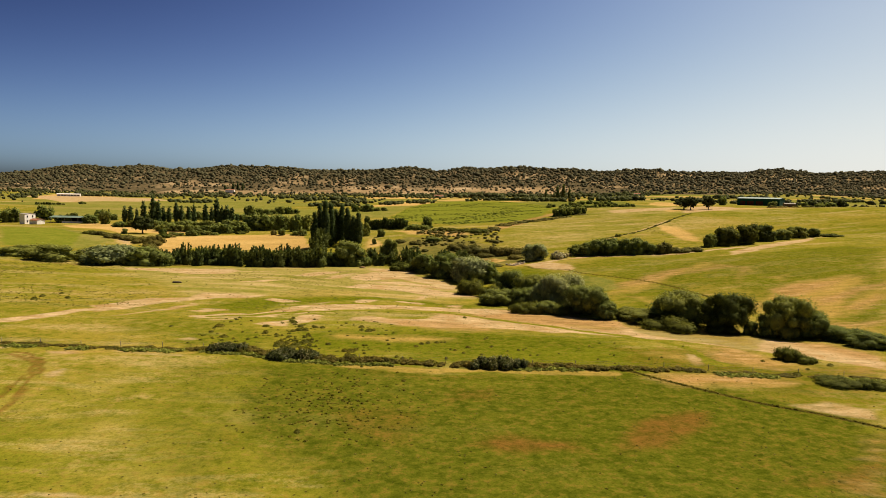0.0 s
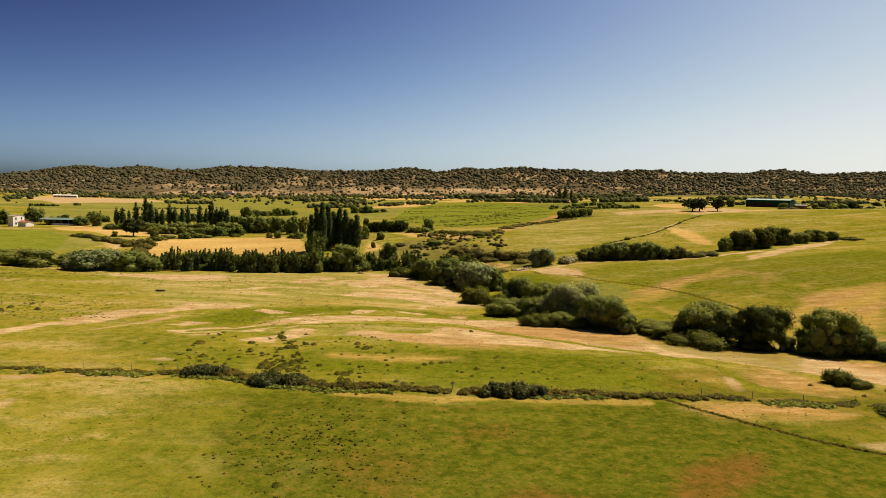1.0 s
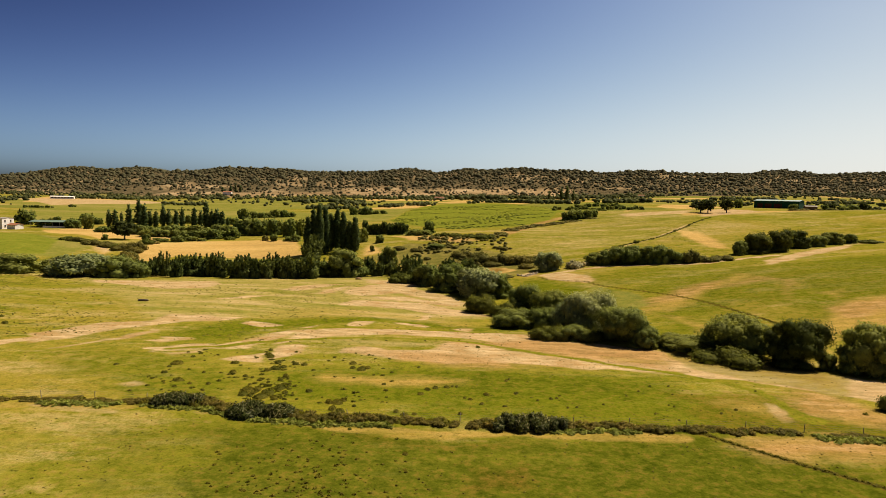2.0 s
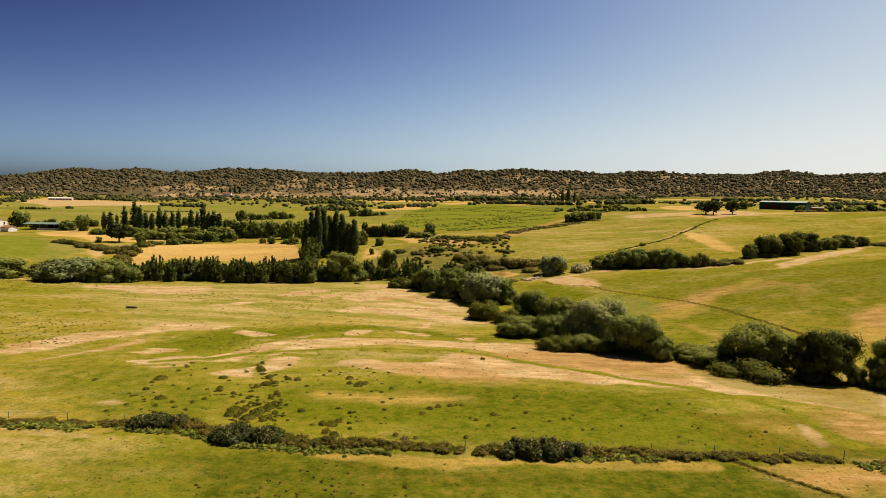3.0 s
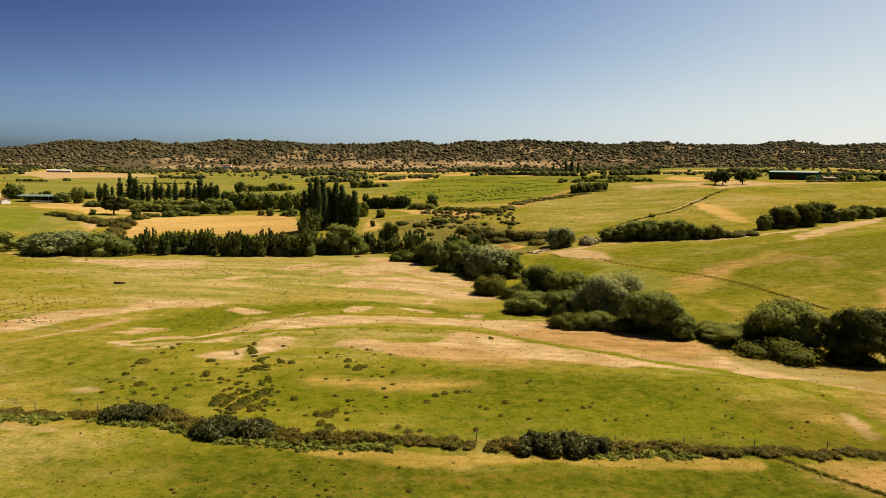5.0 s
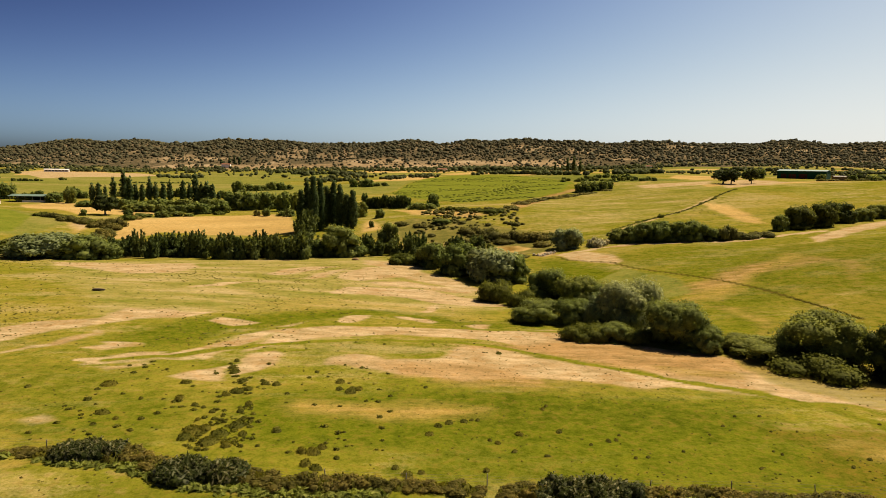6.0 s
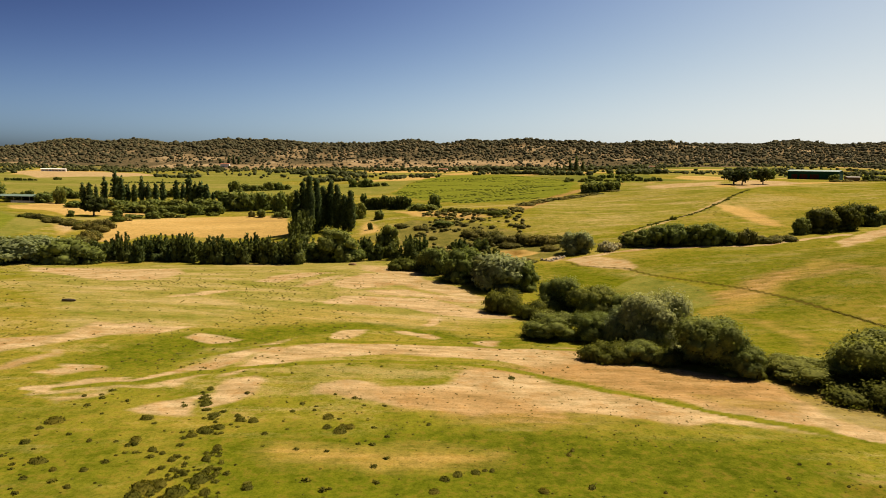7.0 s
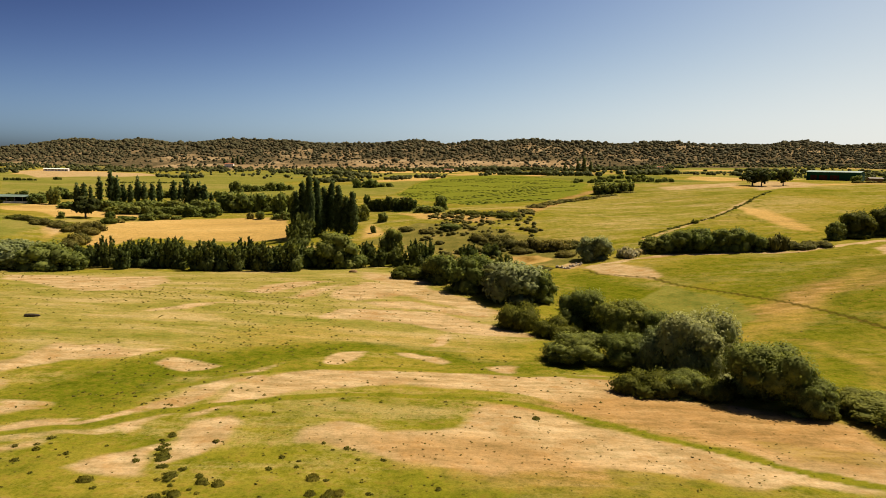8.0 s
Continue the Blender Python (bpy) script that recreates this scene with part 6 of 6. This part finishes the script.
def valley_scrub():
    """Low brown scrub over the rough ground beside the creek."""
    rng = np.random.default_rng(24)
    spots = spread(25, 1700, -12, 52, 212, 302, lambda x, y: np.where((x < np.minimum(-2 + (y - 212) * 0.5, 24)) & (x < 44 - 0.45 * (y - 250)), 0.2 + 0.6 * smooth(-0.1, 0.5, value_noise(x, y, 11, 26)), 0))
    pieces = []
    for x, y in spots:
        s = rng.uniform(0.35, 1.15)
        pieces += clump(rng, x, y, height(x, y) - 0.1, s * rng.uniform(1.4, 2.6), s)
    return stuff("valley_scrub", pieces, LEAF["bracken"], "low brownish scrub over the rough valley floor", "scrub")


def hedgerows():
    rng = np.random.default_rng(9)
    pieces = []
    for h, pts in HEDGEROWS:
        if pts[0][1] < 660:
            continue
        for x, y, a in along(pts, 1.6 + 0.2 * h) + along(pts, 2.4 + 0.3 * h):
            if value_noise(x, y, 24, 71) < -0.6:
                continue
            x, y = x + rng.normal(0, 2), y + rng.normal(0, 5) * (1 + y / 800)
            s = h * rng.uniform(0.4, 1.15)
            pieces += clump(rng, x, y, height(x, y), s * rng.uniform(1.1, 1.9), s)
    return stuff("hedgerow_trees", pieces, LEAF["valley"], "olive green hedgerow trees between far fields", "trees")


for hedge_h, hedge_pts in HEDGEROWS:
    if hedge_pts[0][1] < 660:
        grow("bush", [(x + grown.gauss(0, 0.8), y + grown.gauss(0, 3), hedge_h * grown.uniform(0.9, 1.7), hedge_h * grown.uniform(0.5, 1.1)) for x, y, a in along(hedge_pts, 0.95 * hedge_h)])


def in_fields(x, y):
    """Whether a place lies in one of the open fields of the valley."""
    hit = np.zeros(x.shape, bool)
    for kind, amount, pts, half in PATCHES:
        if kind in ("meadow", "crop", "tan", "dry") and half == 0 and np.mean([p[1] for p in pts]) > 420:
            hit |= beside(x, y, pts, True)[1]
    return hit


def valley_trees():
    """Trees and scrub in the corners between the fields, thicker towards the foot of the ridge."""
    rng = np.random.default_rng(12)
    spots = spread(13, 13000, -950, 1100, 640, 1340, lambda x, y: np.where((np.abs(x) < y * 0.72 + 60) & ~in_fields(x, y), 0.05 * smooth(640, 800, y) + 0.65 * smooth(0.1, 0.5, value_noise(x, y * 0.4, 60, 50)) * smooth(640, 900, y) + 0.5 * smooth(1060, 1260, y), 0))
    pieces = []
    for x, y in spots:
        s = rng.uniform(1.5, 4.2) * (1.6 if rng.uniform() < 0.12 else 1)
        pieces += clump(rng, x, y, height(x, y), s * rng.uniform(1.1, 1.9), s)
    return stuff("valley_trees", pieces, LEAF["valley"], "scattered green trees and scrub across the valley", "trees")


def ridge_woods():
    """Round evergreen crowns, closed towards the crest and scattered over the dry foot of the ridge."""
    rng = np.random.default_rng(14)

    def cover_at(x, y):
        up = smooth(1330, 1640, y + 150 * value_noise(x, y, 210, 53) + 90 * value_noise(x, y, 80, 54) + 90 * smooth(0.1, 0.35, x / y))
        return np.where(np.abs(x) < y * 0.72 + 40, np.clip(0.3 + 0.95 * up + 0.45 * value_noise(x, y, 34, 52), 0.04, 1.0), 0)
    spots = spread(15, 30000, -1600, 1600, 1270, 2150, cover_at)
    pieces = []
    zs = land(spots[:, 0], spots[:, 1])
    for (x, y), z in zip(spots, zs):
        s = min(1.75 * math.exp(rng.normal(0, 0.42)), 5.5) * (1 + 0.25 * smooth(1450, 1700, y))
        w = s * rng.uniform(0.9, 1.45)
        pieces.append(lump_at(rng, DOME, x, y, z + s * 0.5, w, s * rng.uniform(0.7, 1.05), 0.22))
    far = spread(16, 2600, 600, 2700, 2800, 3500, lambda x, y: np.where((x > y * 0.26) & (x < y * 0.78), 0.8, 0))
    for x, y in far:
        s = rng.uniform(5, 10)
        pieces.append(lump_at(rng, DOME, x, y, height(x, y) + s * 0.4, s, s * 0.6, 0.15))
    return stuff("ridge_woods", pieces, LEAF["holm"], "open evergreen oak woods over the dry ridge", "woods")


def crop_rows():
    """Rows of low plants in the far green field."""
    rng = np.random.default_rng(17)
    pieces = []
    for k in range(26):
        y = 352 + 330 * (k / 26) ** 1.25
        x = -60.0
        while x < 100:
            x += rng.uniform(0.5, 1.6) * (1 + y / 500)
            yy = y + rng.normal(0, 0.5) + 0.05 * x
            d, inside = beside(np.array([x]), np.array([yy]), CROP_FIELD, True)
            if inside[0] and value_noise(x, yy * 3, 26, 60 + k) > 0.0:
                s = rng.uniform(0.18, 0.4) * (1 + y / 1400)
                v, f = BALL2
                pieces.append((turned(v * (1 + rng.normal(0, 0.16, (len(v), 1))), x, yy, height(x, yy) + 0.25 * s, s * 2.3, s * 0.6, s * 0.5, rng.normal(0.05, 0.12)), f))
    return stuff("crop_rows", pieces, LEAF["weeds"], "rows of low green crop plants in a far field", "crop")


CROP_FIELD = [p for p in PATCHES if p[0] == "crop"][0][2]
valley_scrub()
hedgerows()
valley_trees()
ridge_woods()
crop_rows()

# ---- farm buildings ----
def plaster(name, a, b, size=1.5, rough=0.85):
    m, nodes, links, bsdf = material(name)
    links.new(ramp(nodes, links, grain(nodes, links, size, 5, 0.65), ((0.3, a), (0.7, b))), bsdf.inputs["Base Color"])
    bsdf.inputs["Roughness"].default_value, bsdf.inputs["Specular IOR Level"].default_value = rough, 0.15
    return m


WHITE = plaster("white_limewash", (0.74, 0.71, 0.66), (0.86, 0.84, 0.8))
GREEN_STEEL = plaster("green_sheet_steel", (0.006, 0.045, 0.03), (0.012, 0.07, 0.048), 2.5, 0.9)
GREY_ROOF = plaster("pale_sheet_roof", (0.30, 0.41, 0.38), (0.42, 0.52, 0.48), 3, 0.5)
GREEN_ROOF = plaster("faded_green_roof", (0.12, 0.19, 0.15), (0.2, 0.28, 0.23), 3, 0.6)
TILES = plaster("clay_tiles", (0.25, 0.10, 0.055), (0.38, 0.17, 0.10), 0.6)
RED_DOOR = plaster("rusty_red_steel", (0.07, 0.018, 0.012), (0.12, 0.03, 0.02))
# near-black paint that stands in for shade behind windows and openings
DARK = plaster("unlit_interior_paint", (0.012, 0.012, 0.012), (0.025, 0.023, 0.02))
RUSTY_WOOD = plaster("brown_boards", (0.12, 0.075, 0.045), (0.2, 0.13, 0.08))
CONCRETE = plaster("grey_concrete", (0.25, 0.23, 0.2), (0.38, 0.36, 0.32))


def part(name, bm, mat, parent, label=""):
    me = bpy.data.meshes.new(name)
    bm.normal_update()
    bm.to_mesh(me)
    bm.free()
    me.materials.append(mat)
    ob = new(name, me)
    ob.parent = parent
    return tagged(ob, label)


def box(x0, x1, y0, y1, z0, z1, bevel=0.0):
    bm = bmesh.new()
    bmesh.ops.create_cube(bm, size=1, matrix=Matrix.Translation(((x0 + x1) / 2, (y0 + y1) / 2, (z0 + z1) / 2)) @ Matrix.Diagonal((x1 - x0, y1 - y0, z1 - z0, 1)))
    if bevel:
        bmesh.ops.bevel(bm, geom=bm.edges[:], offset=bevel, segments=1, affect="EDGES")
    return bm


def gable(x0, x1, y0, y1, z, rise, over, thick):
    """A ridged roof sheet along x."""
    bm = bmesh.new()
    ym = (y0 + y1) / 2
    prof = [(y0 - over, z - over * rise / (ym - y0)), (ym, z + rise), (y1 + over, z - over * rise / (ym - y0))]
    loops = []
    for x in (x0 - over, x1 + over):
        loops.append([bm.verts.new((x, y, h)) for y, h in prof] + [bm.verts.new((x, y, h - thick)) for y, h in reversed(prof)])
    a, b = loops
    for k in range(6):
        bm.faces.new((a[k], a[(k + 1) % 6], b[(k + 1) % 6], b[k]))
    for lp, flip in ((a, True), (b, False)):
        for q in ((0, 1, 4, 5), (1, 2, 3, 4)):
            f = [lp[i] for i in q]
            bm.faces.new(f[::-1] if flip else f)
    bmesh.ops.recalc_face_normals(bm, faces=bm.faces[:])
    return bm


def walled(x0, x1, y0, y1, z, rise):
    """Walls with two gable ends under a ridged roof."""
    bm = bmesh.new()
    ym = (y0 + y1) / 2
    ends = [[bm.verts.new(p) for p in ((x, y0, -0.8), (x, y1, -0.8), (x, y1, z), (x, ym, z + rise), (x, y0, z))] for x in (x0, x1)]
    a, b = ends
    bm.faces.new(a[::-1])
    bm.faces.new(b)
    for k in (0, 1, 2, 3, 4):
        bm.faces.new((a[k], a[(k + 1) % 5], b[(k + 1) % 5], b[k]))
    bmesh.ops.recalc_face_normals(bm, faces=bm.faces[:])
    return bm


def building(name, x, y, turn, label, category="building"):
    root = new(name)
    root.matrix_basis = pose(x, y, height(x, y), 0, 0, turn)
    return tagged(root, label, category)


barn = building("barn", 198, 427, -42, "long dark green steel barn with a pale green roof")
part("wall", walled(-12.5, 12.5, -5, 5, 4.3, 0.7), GREEN_STEEL, barn, "dark green corrugated steel wall")
part("roof", gable(-12.5, 12.5, -5, 5, 4.36, 0.7, 0.3, 0.12), GREY_ROOF, barn, "pale green sheet roof")
for k in range(11):
    part("sheet_rib", box(-12.3 + k * 2.43, -12.15 + k * 2.43, -5.12, -4.99, 0, 4.25), GREEN_STEEL, barn)
for x0, x1 in ((-10.5, -7.6), (-6.4, -2.4), (-1.2, 3.0)):
    part("door", box(x0, x1, -5.09, -4.97, 0, 2.6), RED_DOOR, barn, "rusty red steel door")
part("gutter", box(-12.6, 12.6, -5.45, -5.3, 4.12, 4.25), GREY_ROOF, barn)

hut = building("hut", 203, 401, -10, "small brown wooden hut beside the barn yard")
part("wall", walled(-3, 3, -2, 2, 2.0, 0.5), RUSTY_WOOD, hut)
part("roof", gable(-3, 3, -2, 2, 2.05, 0.5, 0.25, 0.08), CONCRETE, hut, "grey sheet roof")

shed = building("cattle_shed", -211, 384, 4, "open cattle shed with a faded green roof")
part("roof", gable(-9.5, 9.5, -5, 5, 3.1, 0.7, 0.5, 0.1), GREEN_ROOF, shed, "faded green sheet roof")
# back wall painted near-black for the gloom under the roof
part("wall", box(-9.4, 9.4, 4.7, 4.95, -0.6, 3.0), DARK, shed)
part("low_wall", box(-3, 9.4, -5.0, -4.8, -0.6, 0.9), WHITE, shed, "low white front wall")
for k in range(6):
    part("post", box(-9.2 + k * 3.66, -9.0 + k * 3.66, -4.7, -4.5, -0.6, 3.1), CONCRETE, shed)

house = building("farmhouse", -222.6, 362.3, -12, "narrow white two-storey farmhouse with a pale low roof")
part("wall", walled(-1.6, 1.6, -3.6, 3.6, 5.4, 0.4), WHITE, house, "white limewashed wall")
part("roof", gable(-1.6, 1.6, -3.6, 3.6, 5.45, 0.4, 0.2, 0.12), CONCRETE, house, "pale low roof")
for y, z in ((-2.2, 3.5), (1.3, 3.5), (-2.2, 1.0)):
    w = part("window", box(1.58, 1.65, y, y + 0.8, z, z + 1.1), DARK, house)
    part("sill", box(1.6, 1.75, y - 0.1, y + 0.9, z - 0.1, z), WHITE, w)
annex = building("annex", -215.9, 359.6, -18, "low annex with a red clay tile roof")
part("wall", walled(-2.6, 2.6, -2.4, 2.4, 2.1, 0.8), WHITE, annex)
part("roof", gable(-2.6, 2.6, -2.4, 2.4, 2.15, 0.8, 0.3, 0.15), TILES, annex, "red clay tile roof")

long_shed = building("livestock_shed", -581, 1050, 22, "long white livestock shed on the far rise")
part("wall", walled(-16, 16, -5, 5, 3.2, 1.0), WHITE, long_shed)
part("roof", gable(-16, 16, -5, 5, 3.25, 1.0, 0.4, 0.15), WHITE, long_shed, "white sheet roof")
# near-black panels laid on the wall, shade painted in place of openings
for k in range(7):
    part("painted_opening", box(-14.5 + k * 4.3, -11.2 + k * 4.3, -5.06, -4.98, 0.9, 2.3), DARK, long_shed)

villa = building("country_house", -425, 1345, 6, "small white country house below the ridge")
part("wall", walled(-8, 8, -5, 5, 6, 1.5), WHITE, villa)
part("roof", gable(-8, 8, -5, 5, 6.05, 1.5, 0.4, 0.2), TILES, villa)
for x, y, turn, w in ((85, 1120, 5, 9), (-10, 1080, -8, 7), (330, 1180, 10, 8)):
    cot = building("cottage", x, y, turn, "small far cottage with a clay tile roof")
    part("wall", walled(-w, w, -4, 4, 3.2, 1.2), WHITE, cot)
    part("roof", gable(-w, w, -4, 4, 3.25, 1.2, 0.3, 0.15), TILES, cot)

# ---- a log, a heap of earth and a rubble wall on the pasture ----
def lump(rng, n, w, d, h, rough):
    """An uneven rounded stone or heap."""
    v, f = ball(n)
    q = v * (1 + rng.normal(0, rough, (len(v), 1))) * np.array((w, d, h)) * 0.5
    return q, f


STONE = plaster("pale_field_stone", (0.34, 0.29, 0.22), (0.55, 0.49, 0.4), 0.4, 0.95)
EARTH = plaster("dry_dug_earth", (0.16, 0.1, 0.045), (0.3, 0.2, 0.1), 0.3, 0.95)

log_v, log_f = tube([(-1.1, 0, 0.2), (-0.9, 0.02, 0.22), (0, 0.06, 0.24), (0.8, 0, 0.2), (1.05, -0.03, 0.17)], [0.05, 0.22, 0.21, 0.17, 0.04], 9)
fallen_log = new("fallen_log", mesh_from("fallen_log", log_v, log_f, BARK, True))
fallen_log.matrix_basis = pose(-60.6, 154.4, height(-60.6, 154.4), 0, 0, 8)
tagged(fallen_log, "dark weathered fallen log lying in dry grass", "log")

heap_v, heap_f = lump(np.random.default_rng(81), 5, 2.0, 1.5, 1.1, 0.06)
heap = new("earth_heap", mesh_from("earth_heap", heap_v, heap_f, EARTH, True))
heap.matrix_basis = pose(-25.4, 214.5, height(-25.4, 214.5) + 0.05)
tagged(heap, "small heap of dry brown earth on the pasture crest", "earth heap")

wall_rng = np.random.default_rng(83)
STONES = [mesh_from("stone", *lump(np.random.default_rng(90 + k), 2, 0.7, 0.5, 0.45, 0.12), STONE) for k in range(4)]
RUBBLE = [(20.5, 217.1), (22.5, 215.0), (24.9, 218.4), (26.8, 220.3)]
rubble_wall = new("rubble_wall")
rubble_wall.location = (*RUBBLE[1], height(*RUBBLE[1]))
tagged(rubble_wall, "low pale rubble stone wall by the creek crossing", "stone wall")
for row in range(2):
    for x, y, a in along(RUBBLE, 0.62 + 0.9 * row):
        ob = new("stone", STONES[wall_rng.integers(4)])
        ob.parent = rubble_wall
        ob.matrix_basis = Matrix.Translation(-rubble_wall.location) @ pose(x + wall_rng.normal(0, 0.06), y + wall_rng.normal(0, 0.3), height(x, y) + 0.12 + 0.3 * row, *wall_rng.uniform(-12, 12, 2), wall_rng.uniform(0, 360)) @ Matrix.Diagonal((*wall_rng.uniform(0.8, 1.25, 3), 1))
